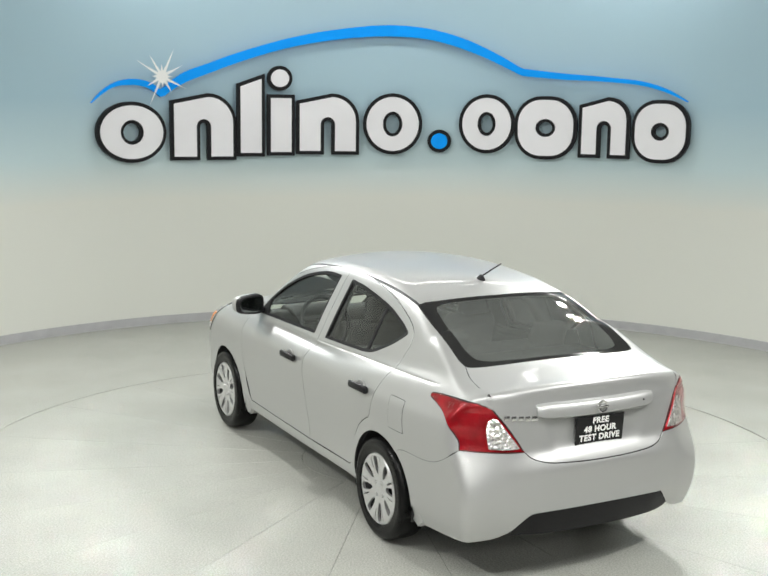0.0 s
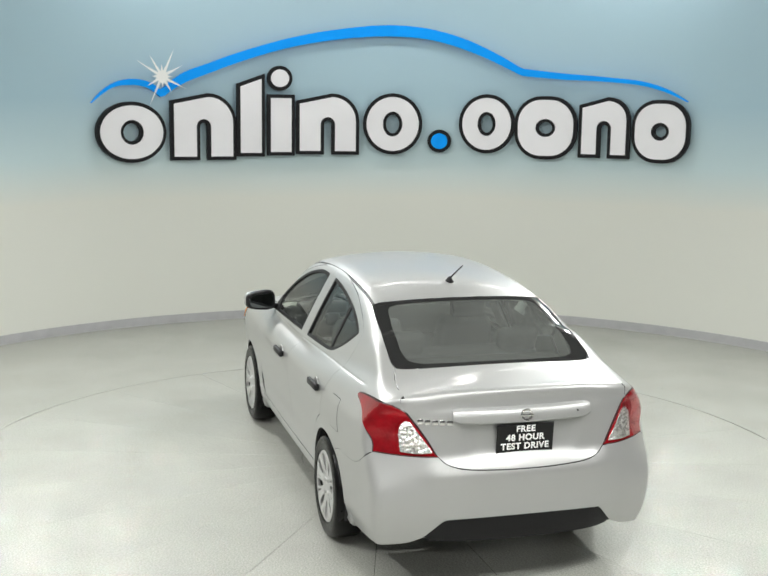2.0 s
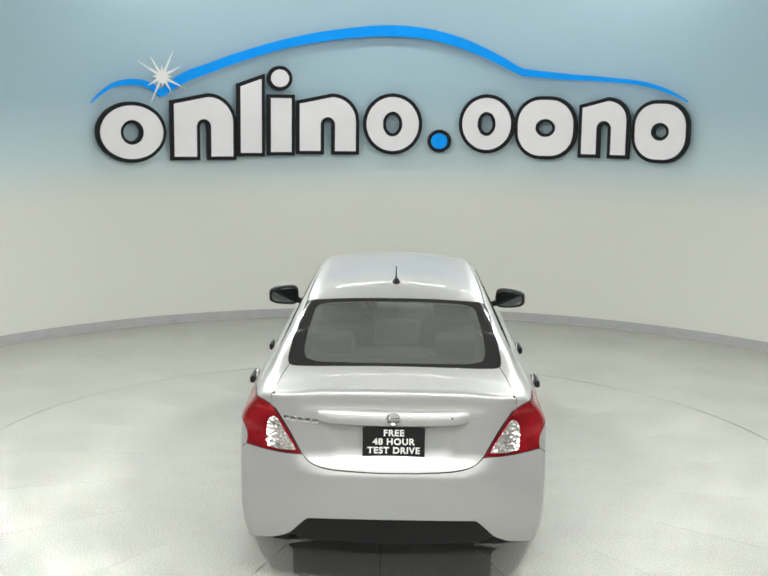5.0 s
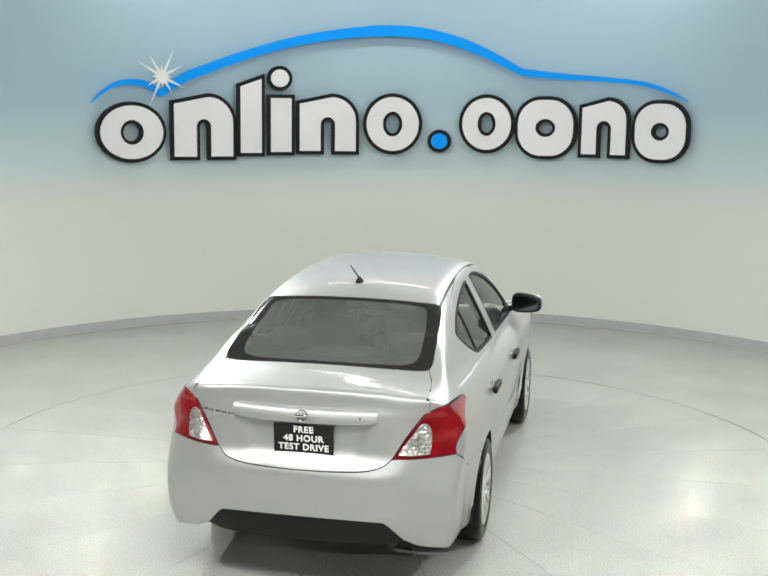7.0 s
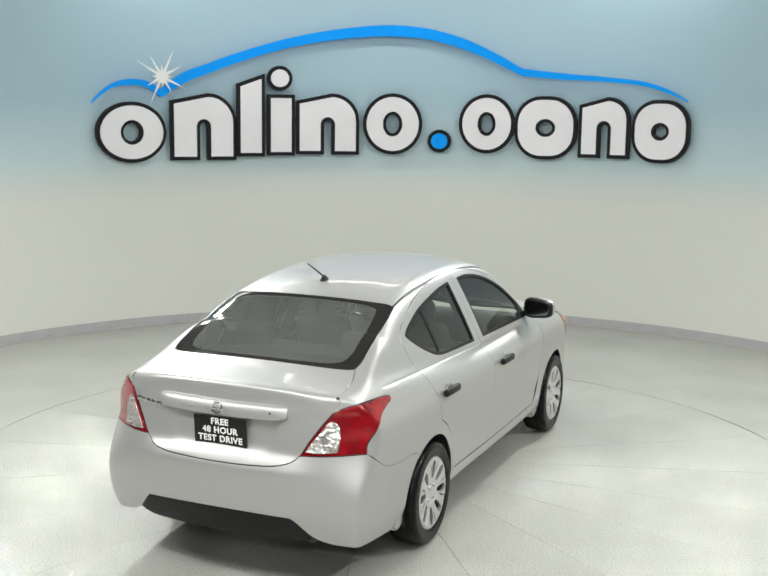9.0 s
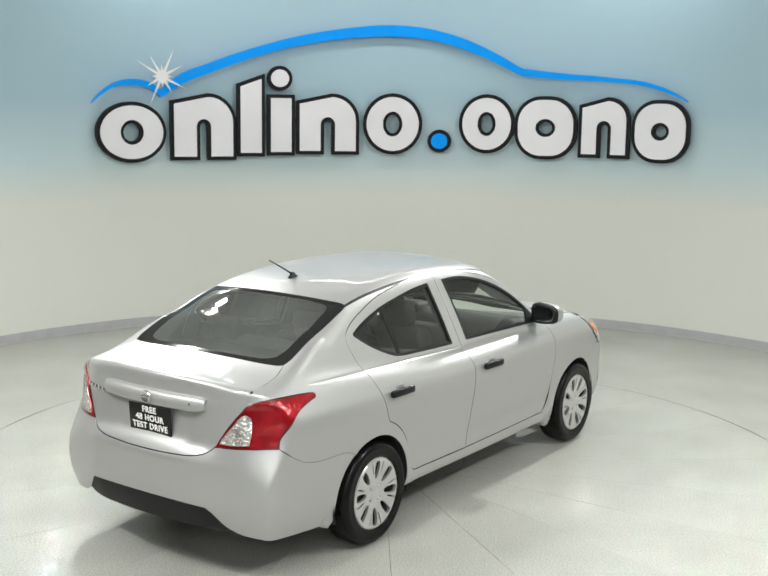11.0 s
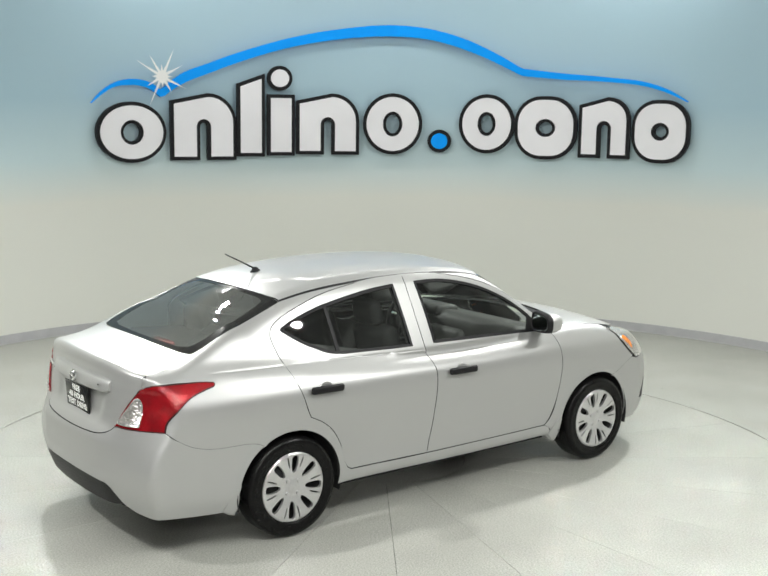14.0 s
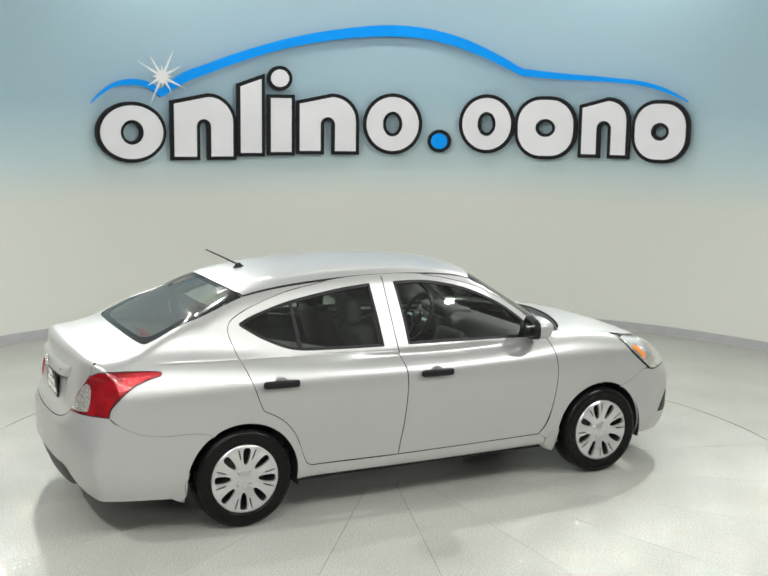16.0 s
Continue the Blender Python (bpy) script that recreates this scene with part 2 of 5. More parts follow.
def tube_bm(points, r, n=8, bm=None):
    """A round bar along points."""
    bm = bm or bmesh.new()
    rings = []
    pts = [Vector(p) for p in points]
    for i, p in enumerate(pts):
        d = (pts[min(i + 1, len(pts) - 1)] - pts[max(i - 1, 0)]).normalized()
        a = d.orthogonal().normalized() if not rings else (prev - d * prev.dot(d)).normalized()
        prev = a
        b = d.cross(a)
        rr = r[i] if isinstance(r, (list, tuple)) else r
        rings.append([bm.verts.new(p + (a * math.cos(2 * math.pi * k / n) + b * math.sin(2 * math.pi * k / n)) * rr) for k in range(n)])
    for s, e in zip(rings, rings[1:]):
        for k in range(n):
            bm.faces.new((s[k], s[(k + 1) % n], e[(k + 1) % n], e[k]))
    bm.faces.new(rings[0][::-1])
    bm.faces.new(rings[-1])
    return bm


# ---- the room ----
def wall_at(phi, z, out=0.0):
    """A place on the curved wall: degrees round from straight ahead, height, distance in front of it."""
    a = radians(phi)
    return Vector((WALL_C[0] + (WALL_R - out) * math.sin(a), WALL_C[1] + (WALL_R - out) * math.cos(a), z))


def plan_strip(name, path, z0, z1, thick, mat, label=""):
    """A wall of some thickness along a plan path, its inner face on the path (inside to the right of the way)."""
    pts = [Vector((x, y)) for x, y in path]
    vs, fs = [], []
    for i, p in enumerate(pts):
        d = (pts[min(i + 1, len(pts) - 1)] - pts[max(i - 1, 0)]).normalized()
        nrm = Vector((-d.y, d.x)) * thick
        for q, z in ((p, z0), (p, z1), (p + nrm, z1), (p + nrm, z0)):
            vs.append((q.x, q.y, z))
    for i in range(len(pts) - 1):
        for k in range(4):
            a, b = i * 4 + k, i * 4 + (k + 1) % 4
            fs.append((a, b, b + 4, a + 4))
    fs += [(0, 3, 2, 1), tuple(len(vs) - 4 + k for k in range(4))]
    bm = bmesh.new()
    vv = [bm.verts.new(v) for v in vs]
    for f in fs:
        bm.faces.new([vv[k] for k in f])
    ob = part(name, bm_mesh(name, bm, True, 30), mat)
    return tagged(ob, label, kind="structure")


arc = [tuple(wall_at(p, 0)[:2]) for p in np.linspace(-100, 100, 101)]
plan_strip("wall_curved", arc, 0.0, CEILING_Z, 0.2, WALL, "curved off-white studio wall, a blue overlay tint put into its upper colour")
plan_strip("wall_back", [arc[-1], (5.8, -4.0), (5.8, -14.6), (-5.6, -14.6), (-5.6, -4.0), arc[0]], 0.0, CEILING_Z, 0.2, WALL_DARK, "plain dark grey hall wall")
base_path = [tuple(wall_at(p, 0, 0.022)[:2]) for p in np.linspace(-100, 100, 101)]
plan_strip("baseboard", base_path, 0.0, 0.095, 0.02, BASE, "grey vinyl base strip along the curved wall")

bead_path = [tuple(wall_at(p, 0, 0.032)[:2]) for p in np.linspace(-100, 100, 101)]
plan_strip("trim", bead_path, 0.0, 0.009, 0.008, CEIL, "thin pale bead of sealant at the foot of the base strip")


def ring_plate(name, r0, r1, z, depth, mat, n=160):
    bm = lathe([(r0, z - depth), (r0, z), (r1, z), (r1, z - depth)], n, "z")
    return part(name, bm_mesh(name, bm, True, 30), mat)


floor_ob = ring_plate("floor", TABLE_R + 0.010, 16.0, 0.0, 0.05, FLOOR)
tagged(floor_ob, "pale grey coated concrete floor round the turntable", kind="structure")
pit = ring_plate("turntable_pit", 0.0, TABLE_R + 0.3, -0.03, 0.02, DARK)
tagged(pit, "dark pit under the turntable", kind="structure")
bm = box_bm(13, 24, 0.2)
ceil = part("ceiling", bm_mesh("ceiling", bm), CEIL, at=pose(0, -4.5, CEILING_Z + 0.1))
tagged(ceil, "grey studio ceiling", kind="structure")

# ---- the turntable: twenty wedges round a middle plate ----
turntable = new("turntable")
tagged(turntable, "round motor turntable of pale coated concrete with fine joints", "turntable")
HUB_R, WEDGES, JOINT = 0.583, 20, 0.0010


def wedge_mesh():
    half = math.pi / WEDGES
    n = 10
    pts = [(HUB_R + 0.004, a) for a in np.linspace(-1, 1, 5)] + [(TABLE_R, a) for a in np.linspace(1, -1, n)]
    low = []
    for r, a in pts:
        t = a * (half - JOINT / r)
        low.append((r * math.cos(t), r * math.sin(t)))
    bm = bmesh.new()
    top = [bm.verts.new((x, y, 0.0)) for x, y in low]
    bot = [bm.verts.new((x, y, -0.028)) for x, y in low]
    bm.faces.new(top)
    bm.faces.new(bot[::-1])
    for i in range(len(low)):
        j = (i + 1) % len(low)
        bm.faces.new((top[j], top[i], bot[i], bot[j]))
    bmesh.ops.bevel(bm, geom=[e for e in bm.edges if all(v.co.z > -0.001 for v in e.verts)], offset=0.0012, segments=1, affect="EDGES")
    return bm_mesh("wedge", bm, False)


wedge = wedge_mesh()
for k in range(WEDGES):
    part("wedge", wedge, TABLE, turntable, at=pose(0, 0, 0, 0, 0, 360 / WEDGES * (k + 0.5) + 0.5))
part("middle_plate", bm_mesh("middle_plate", lathe([(0.0, 0.0), (HUB_R - 0.001, 0.0), (HUB_R, -0.001), (HUB_R, -0.028)], 90, "z"), True, 30), TABLE, turntable)


# ---- the car's body as one smooth solid: x forward, y to its left, z up, from the middle of the wheelbase ----
def curve(points, t):
    """A smooth line through (t, value) points."""
    p = np.array(points, float)
    m = np.gradient(p[:, 1], p[:, 0])
    t = np.clip(t, p[0, 0], p[-1, 0])
    i = np.clip(np.searchsorted(p[:, 0], t) - 1, 0, len(p) - 2)
    h = p[i + 1, 0] - p[i, 0]
    s = (t - p[i, 0]) / h
    return ((1 + 2 * s) * (1 - s) ** 2 * p[i, 1] + s * (1 - s) ** 2 * h * m[i] + s * s * (3 - 2 * s) * p[i + 1, 1] + s * s * (s - 1) * h * m[i + 1])


def smin(a, b, k):
    h = np.maximum(k - np.abs(a - b), 0) / k
    return np.minimum(a, b) - h * h * k * 0.25


SIDE = [(0.1, 0.74), (0.22, 0.775), (0.3, 0.80), (0.42, 0.812), (0.55, 0.82), (0.7, 0.838), (0.8, 0.845), (0.86, 0.838), (0.93, 0.805), (1.0, 0.765), (1.1, 0.70)]
TAPER = [(-2.4, 0.88), (-2.1, 0.945), (-1.8, 0.978), (-1.3, 0.997), (-0.5, 1.0), (0.6, 1.0), (1.2, 0.995), (1.6, 0.975), (1.9, 0.94), (2.2, 0.87)]
DECK = [(-2.4, 1.02), (-2.22, 1.068), (-2.05, 1.092), (-1.8, 1.118), (-1.4, 1.10), (-1.0, 1.06), (0.6, 1.02), (1.1, 1.055), (1.35, 1.03), (1.65, 0.963), (1.9, 0.87), (2.1, 0.735), (2.2, 0.6)]
REAR = [(0.15, -2.20), (0.3, -2.278), (0.42, -2.312), (0.55, -2.322), (0.64, -2.318), (0.69, -2.30), (0.73, -2.268), (0.8, -2.253), (0.92, -2.243), (1.02, -2.222), (1.06, -2.222), (1.15, -2.18)]
REAR_SOFT = [(0.15, -2.18), (0.3, -2.258), (0.42, -2.292), (0.55, -2.297), (0.65, -2.285), (0.75, -2.265), (0.85, -2.245), (0.95, -2.23), (1.06, -2.215), (1.15, -2.18)]
FRONT = [(0.15, 1.98), (0.25, 2.09), (0.45, 2.14), (0.6, 2.14), (0.7, 2.10), (0.85, 2.0), (1.0, 1.9)]
ROOF = [(-1.5, 1.31), (-1.25, 1.408), (-1.04, 1.458), (-0.7, 1.495), (-0.35, 1.508), (0.0, 1.499), (0.3, 1.468), (0.6, 1.392), (0.9, 1.28)]


def body(x, y, z):
    """Greater than nought inside the body."""
    y = np.abs(y)
    side = curve(SIDE, z) * curve(TAPER, x)
    for ax, r in ((-1.3, 0.345), (1.3, 0.345)):
        d = np.hypot(x - ax, z - 0.30) - r
        side = side + 0.012 * np.exp(-np.abs(d) / 0.05) * (z > -1)
    low = np.clip((0.82 - z) / 0.32, 0, 1)
    low = low * low * (3 - 2 * low)
    side = side + 0.007 * low * np.clip((-x - 1.7) / 0.3, 0, 1) + 0.020 * low * np.clip((-x - 1.88) / 0.25, 0, 1) * np.clip((z - 0.24) / 0.16, -1, 1)
    lower = smin(side - y, curve(DECK, x) - 0.11 * y * y - z, 0.09)
    edge = np.clip((y - 0.36) / 0.22, 0, 1)
    edge = edge * edge * (3 - 2 * edge)
    rear = x - curve(REAR, z) * (1 - edge) - curve(REAR_SOFT, z) * edge - 0.13 * y * y - (1.25 - 0.85 * low) * np.maximum(y - 0.47, 0) ** 2
    lower = smin(lower, rear * 0.95, 0.024)
    front = curve(FRONT, z) - 0.22 * y * y - 1.6 * np.maximum(y - 0.5, 0) ** 2 - x
    lower = smin(lower, front, 0.10)
    cab = (0.738 - 0.50 * (z - 1.0) + 0.10 * (z - 1.0) * (1.43 - z)) * curve([(-2.0, 0.955), (-1.2, 0.985), (-0.4, 1.0), (0.4, 0.995), (1.2, 0.97)], x) - y
    top = curve(ROOF, x) - 0.2 * y * y - z
    glass_r = (x - (-1.262 - (1.40 - z) * 2.13) - 0.16 * y * y) * 0.42
    glass_f = (0.49 + (1.43 - z) * 1.65 - 0.55 * y * y - x) * 0.52
    cab = smin(smin(cab, top, 0.07), smin(glass_r, glass_f, 0.01), 0.035)
    cab = np.minimum(cab, z - 0.97)
    return -smin(-lower, -cab, 0.032)


def along(o, d, far):
    """The last place inside the body on each ray."""
    lo, hi = np.zeros(len(o)), np.full(len(o), far)
    for _ in range(34):
        mid = (lo + hi) / 2
        p = o + d * mid[:, None]
        ins = body(p[:, 0], p[:, 1], p[:, 2]) > 0
        lo, hi = np.where(ins, mid, lo), np.where(ins, hi, mid)
    return o + d * lo[:, None]


def body_normal(p):
    e = 0.0015
    g = [body(*(p + e * a).T) - body(*(p - e * a).T) for a in np.eye(3)]
    g = -np.stack(g, 1)
    return g / np.maximum(np.linalg.norm(g, axis=1), 1e-9)[:, None]


class Roll:
    """Rays from the car's long axis: side, rail and roof in one chart."""
    zc = 0.75

    @classmethod
    def to(cls, p):
        return np.stack([p[:, 0], 0.75 * np.arctan2(p[:, 2] - cls.zc, p[:, 1])], 1)

    @classmethod
    def back(cls, q):
        a = q[:, 1] / 0.75
        o = np.stack([q[:, 0], 0 * a, 0 * a + cls.zc], 1)
        return along(o, np.stack([0 * a, np.cos(a), np.sin(a)], 1), 1.6)


class Tail:
    """Rays from an upright axis in the boot."""
    xa, sg = -1.4, -1

    @classmethod
    def to(cls, p):
        return np.stack([0.8 * np.arctan2(p[:, 1], cls.sg * (p[:, 0] - cls.xa)), p[:, 2]], 1)

    @classmethod
    def back(cls, q):
        a = q[:, 0] / 0.8
        o = np.stack([0 * a + cls.xa, 0 * a, q[:, 1]], 1)
        return along(o, np.stack([cls.sg * np.cos(a), np.sin(a), 0 * a], 1), 1.6)


class Nose(Tail):
    xa, sg = 1.35, 1


class Lid:
    """Rays from a cross axis in the boot: deck and rear face in one chart."""
    xa, za = -1.75, 0.70

    @classmethod
    def to(cls, p):
        return np.stack([p[:, 1], 0.5 * np.arctan2(p[:, 2] - cls.za, -(p[:, 0] - cls.xa))], 1)

    @classmethod
    def back(cls, q):
        a = q[:, 1] / 0.5
        o = np.stack([0 * a + cls.xa, q[:, 0], 0 * a + cls.za], 1)
        return along(o, np.stack([-np.cos(a), 0 * a, np.sin(a)], 1), 1.2)


class Top:
    @classmethod
    def to(cls, p):
        return p[:, :2].copy()

    @classmethod
    def back(cls, q):
        o = np.stack([q[:, 0], q[:, 1], 0 * q[:, 0] + 0.72], 1)
        return along(o, np.tile([0.0, 0, 1], (len(q), 1)), 1.2)


def on_side(pts):
    """Places on the left side from (x, z)."""
    q = np.array(pts, float)
    o = np.stack([q[:, 0], 0 * q[:, 0], q[:, 1]], 1)
    return along(o, np.tile([0.0, 1, 0], (len(q), 1)), 1.4)


def on_top(pts):
    return Top.back(np.array(pts, float))


def on_rear(pts):
    """Places on the tail from (y, z)."""
    q = np.array(pts, float)
    o = np.stack([0 * q[:, 0] - 1.5, q[:, 0], q[:, 1]], 1)
    return along(o, np.tile([-1.0, 0, 0], (len(q), 1)), 1.2)


def smooth_run(q, step):
    """A fine line through chart points (Catmull-Rom)."""
    q = np.array(q, float)
    if len(q) == 2:
        n = max(1, int(np.linalg.norm(q[1] - q[0]) / step))
        return [q[0] + (q[1] - q[0]) * i / n for i in range(n)]
    e = np.vstack([2 * q[0] - q[1], q, 2 * q[-1] - q[-2]])
    out = []
    for i in range(1, len(e) - 2):
        p0, p1, p2, p3 = e[i - 1:i + 3]
        n = max(2, int(np.linalg.norm(p2 - p1) / step))
        for k in range(n):
            t = k / n
            out.append(0.5 * (2 * p1 + (p2 - p0) * t + (2 * p0 - 5 * p1 + 4 * p2 - p3) * t * t + (3 * p1 - p0 - 3 * p2 + p3) * t ** 3))
    return out


def loop_in(chart, runs, step, inset):
    """A closed, fine, slightly drawn-in outline from runs of places."""
    out = []
    for run in runs:
        out += smooth_run(chart.to(np.asarray(run)), step)
    q = np.array(out)
    keep = np.linalg.norm(q - np.roll(q, 1, 0), axis=1) > step * 0.15
    q = q[keep]
    d = np.roll(q, -1, 0) - np.roll(q, 1, 0)
    d /= np.maximum(np.linalg.norm(d, axis=1), 1e-9)[:, None]
    area = 0.5 * np.sum(q[:, 0] * np.roll(q[:, 1], -1) - q[:, 1] * np.roll(q[:, 0], -1))
    nrm = np.stack([-d[:, 1], d[:, 0]], 1) * (1 if area > 0 else -1)
    q = q + nrm * inset
    return q if area > 0 else q[::-1]


def inside(poly, q):
    res = np.zeros(len(q), bool)
    x, y = q[:, 0], q[:, 1]
    for (x0, y0), (x1, y1) in zip(poly, np.roll(poly, -1, 0)):
        hit = ((y0 > y) != (y1 > y))
        with np.errstate(divide="ignore", invalid="ignore"):
            res ^= hit & (x < (x1 - x0) * (y - y0) / (y1 - y0 + 1e-15) + x0)
    return res


def patch(name, chart, outer, holes=(), step=0.02, gap=0.0032, lift=0.0, depth=0.014, relief=None, creases=()):
    """A panel on the body: outline runs of places, holes, drawn in by the gap, with an edge of some depth.
    relief(p): extra height by place."""
    from mathutils.geometry import delaunay_2d_cdt
    rings = [loop_in(chart, outer, step, gap)] + [loop_in(chart, h, step, -gap) for h in holes]
    lo, hi = rings[0].min(0), rings[0].max(0)
    gx, gy = np.meshgrid(np.arange(lo[0] + step / 2, hi[0], step), np.arange(lo[1] + step / 2, hi[1], step))
    g = np.stack([gx.ravel(), gy.ravel()], 1)
    ok = inside(rings[0], g)
    for h in rings[1:]:
        ok &= ~inside(h, g)
    allb = np.vstack(rings)
    g = g[ok]
    if len(g):
        near = np.array([np.min(np.sum((allb - p) ** 2, 1)) for p in g])
        g = g[near > (step * 0.55) ** 2]
    for c in creases:   # fine rows of points along a pressed line
        c = np.array(smooth_run(chart.to(np.asarray(c)), step))
        c = np.vstack([c + (0, d) for d in (-0.010, -0.005, 0.0, 0.005, 0.010)])
        ok = inside(rings[0], c)
        for h in rings[1:]:
            ok &= ~inside(h, c)
        c = c[ok]
        g = g[[np.min(np.sum((c - p) ** 2, 1)) > 0.009 ** 2 for p in g]]
        c = c[[np.min(np.sum((allb - p) ** 2, 1)) > 0.004 ** 2 for p in c]]
        g = np.vstack([g, c])
    pts = np.vstack([allb, g]) if len(g) else allb
    edges, base = [], 0
    for r in rings:
        n = len(r)
        edges += [(base + i, base + (i + 1) % n) for i in range(n)]
        base += n
    vq, _, fs, _, _, _ = delaunay_2d_cdt([Vector(p) for p in pts], edges, [], 0, 1e-7)
    vq = np.array([tuple(v) for v in vq])
    fs = np.array([f for f in fs if len(f) == 3])
    cen = vq[fs].mean(1)
    ok = inside(rings[0], cen)
    for h in rings[1:]:
        ok &= ~inside(h, cen)
    fs = fs[ok]
    p = chart.back(vq)
    nrm = body_normal(p)
    hgt = np.full(len(p), lift)
    if relief is not None:
        hgt = hgt + relief(p)
    p = p + nrm * hgt[:, None]
    if relief is not None:
        fn = np.cross(p[fs[:, 1]] - p[fs[:, 0]], p[fs[:, 2]] - p[fs[:, 0]])
        acc = np.zeros_like(p)
        for k in range(3):
            np.add.at(acc, fs[:, k], fn)
        acc *= np.sign(np.sum(acc * nrm, 1))[:, None]
        ln = np.linalg.norm(acc, axis=1)[:, None]
        nrm = np.where(ln > 1e-12, acc / np.maximum(ln, 1e-12), nrm)
    fn = np.cross(p[fs[:, 1]] - p[fs[:, 0]], p[fs[:, 2]] - p[fs[:, 0]])
    if np.sum(fn * nrm[fs[:, 0]]) < 0:
        fs = fs[:, ::-1]
    # the edge, turned in
    count = {}
    for f in fs:
        for a, b in ((f[0], f[1]), (f[1], f[2]), (f[2], f[0])):
            count[(a, b)] = 1
    rim = [(a, b) for a, b in count if (b, a) not in count]
    verts, norms, faces, deep = [*p], [*nrm], [tuple(f) for f in fs], []
    for a, b in rim:
        t = p[b] - p[a]
        o = np.cross(t, nrm[a])
        o /= max(np.linalg.norm(o), 1e-9)
        k = len(verts)
        soft = o * 0.6 + nrm[a] * 0.8
        verts += [p[a], p[b], p[b] + o * 0.001 - nrm[b] * 0.002, p[a] + o * 0.001 - nrm[a] * 0.002, p[b] - nrm[b] * depth, p[a] - nrm[a] * depth]
        norms += [nrm[a], nrm[b], soft, soft, o, o]
        faces += [(k, k + 3, k + 2, k + 1)]
        deep.append((k + 3, k + 5, k + 4, k + 2))
    return np.array(verts), faces + deep, np.array(norms), len(deep)


def panel(name, mat, parent, chart, outer, holes=(), both=True, label="", **kw):
    """A panel on the left, and its mirror image on the right."""
    v, f, n, deep = patch(name, chart, outer, holes, **kw)
    obs = [part(name, mesh_of(name, v, f, n), mat, parent, label)]
    if both:
        m = np.array([1, -1, 1])
        obs.append(part(name, mesh_of(name, v * m, [t[::-1] for t in f], n * m), mat, parent, label))
    if mat == PAINT:
        for ob in obs:   # the turned-in edge is dark: shade of the gaps put into its colour
            ob.data.materials.append(DARK)
            for q in ob.data.polygons[len(f) - deep:]:
                q.material_index = 1
    return obs


def mirrored(runs):
    """A left half outline (from the middle to the middle) made whole."""
    m = np.array([1, -1, 1])
    runs = [np.asarray(r) for r in runs]
    return runs + [r[::-1] * m for r in runs[::-1]]


# ---- the car ----
car = new("car")
tagged(car, "silver four-door compact sedan with black door handles, on a turntable", "car")

REAR_AXLE, FRONT_AXLE, AXLE_Z, TRACK = -1.3, 1.3, 0.305, 0.745


def arch(ax, a0, a1, r=0.346, n=12):
    """Part of a wheel arch on the side, in degrees from straight ahead, upwards."""
    return on_side([(ax + r * math.cos(radians(a)), 0.297 + r * math.sin(radians(a))) for a in np.linspace(a0, a1, n)])


A_EDGE = [(0.80, 0.325), (0.865, 0.40), (0.905, 0.53), (0.922, 0.68), (0.915, 0.80), (0.885, 0.95), (0.868, 1.0)]
A_PILLAR = [(0.868, 1.0), (0.80, 1.085), (0.68, 1.185), (0.50, 1.295), (0.28, 1.375), (0.05, 1.42), (-0.12, 1.434), (-0.265, 1.437)]
B_EDGE = [(-0.265, 1.437), (-0.255, 1.2), (-0.243, 1.0), (-0.222, 0.86), (-0.22, 0.67), (-0.235, 0.48), (-0.265, 0.318)]
R_TOP = [(-0.265, 1.437), (-0.53, 1.428), (-0.88, 1.382), (-1.12, 1.315), (-1.26, 1.26), (-1.325, 1.215), (-1.342, 1.17)]
R_EDGE = [(-1.342, 1.17), (-1.33, 1.11), (-1.28, 0.97), (-1.21, 0.77), (-1.18, 0.705)]
R_ARCH = [(-1.18, 0.705), (-1.10, 0.665), (-1.02, 0.60), (-0.96, 0.51), (-0.92, 0.40), (-0.895, 0.345), (-0.86, 0.325)]
F_WIN = [[(-0.165, 1.014), (-0.172, 1.2), (-0.188, 1.392)], [(-0.188, 1.392), (0.05, 1.386), (0.32, 1.328), (0.54, 1.232), (0.70, 1.12), (0.80, 1.02)], [(0.80, 1.02), (0.785, 0.992)], [(0.785, 0.992), (0.3, 1.004), (-0.165, 1.014)]]
R_WIN = [[(-0.338, 1.014), (-0.348, 1.2), (-0.362, 1.388)], [(-0.362, 1.388), (-0.60, 1.366), (-0.93, 1.312), (-1.15, 1.252), (-1.255, 1.21)], [(-1.255, 1.21), (-1.262, 1.2), (-1.245, 1.185)], [(-1.245, 1.185), (-1.14, 1.118), (-1.02, 1.063), (-0.95, 1.04), (-0.86, 1.028)], [(-0.86, 1.028), (-0.6, 1.02), (-0.338, 1.014)]]

f_door = [on_side(A_EDGE), on_side(A_PILLAR), on_side(B_EDGE), on_side([(-0.265, 0.318), (0.3, 0.32), (0.80, 0.325)])]
r_door = [on_side(R_TOP), on_side(R_EDGE), on_side(R_ARCH), on_side([(-0.86, 0.325), (-0.265, 0.318)]), on_side(B_EDGE[::-1])]
f_win = [on_side(r) for r in F_WIN]
r_win = [on_side(r) for r in R_WIN]


def belt(x):
    return 0.984 - 0.028 * (x + 0.3)


belt_line = on_side([(x, belt(x)) for x in np.linspace(-1.78, 0.85, 12)])


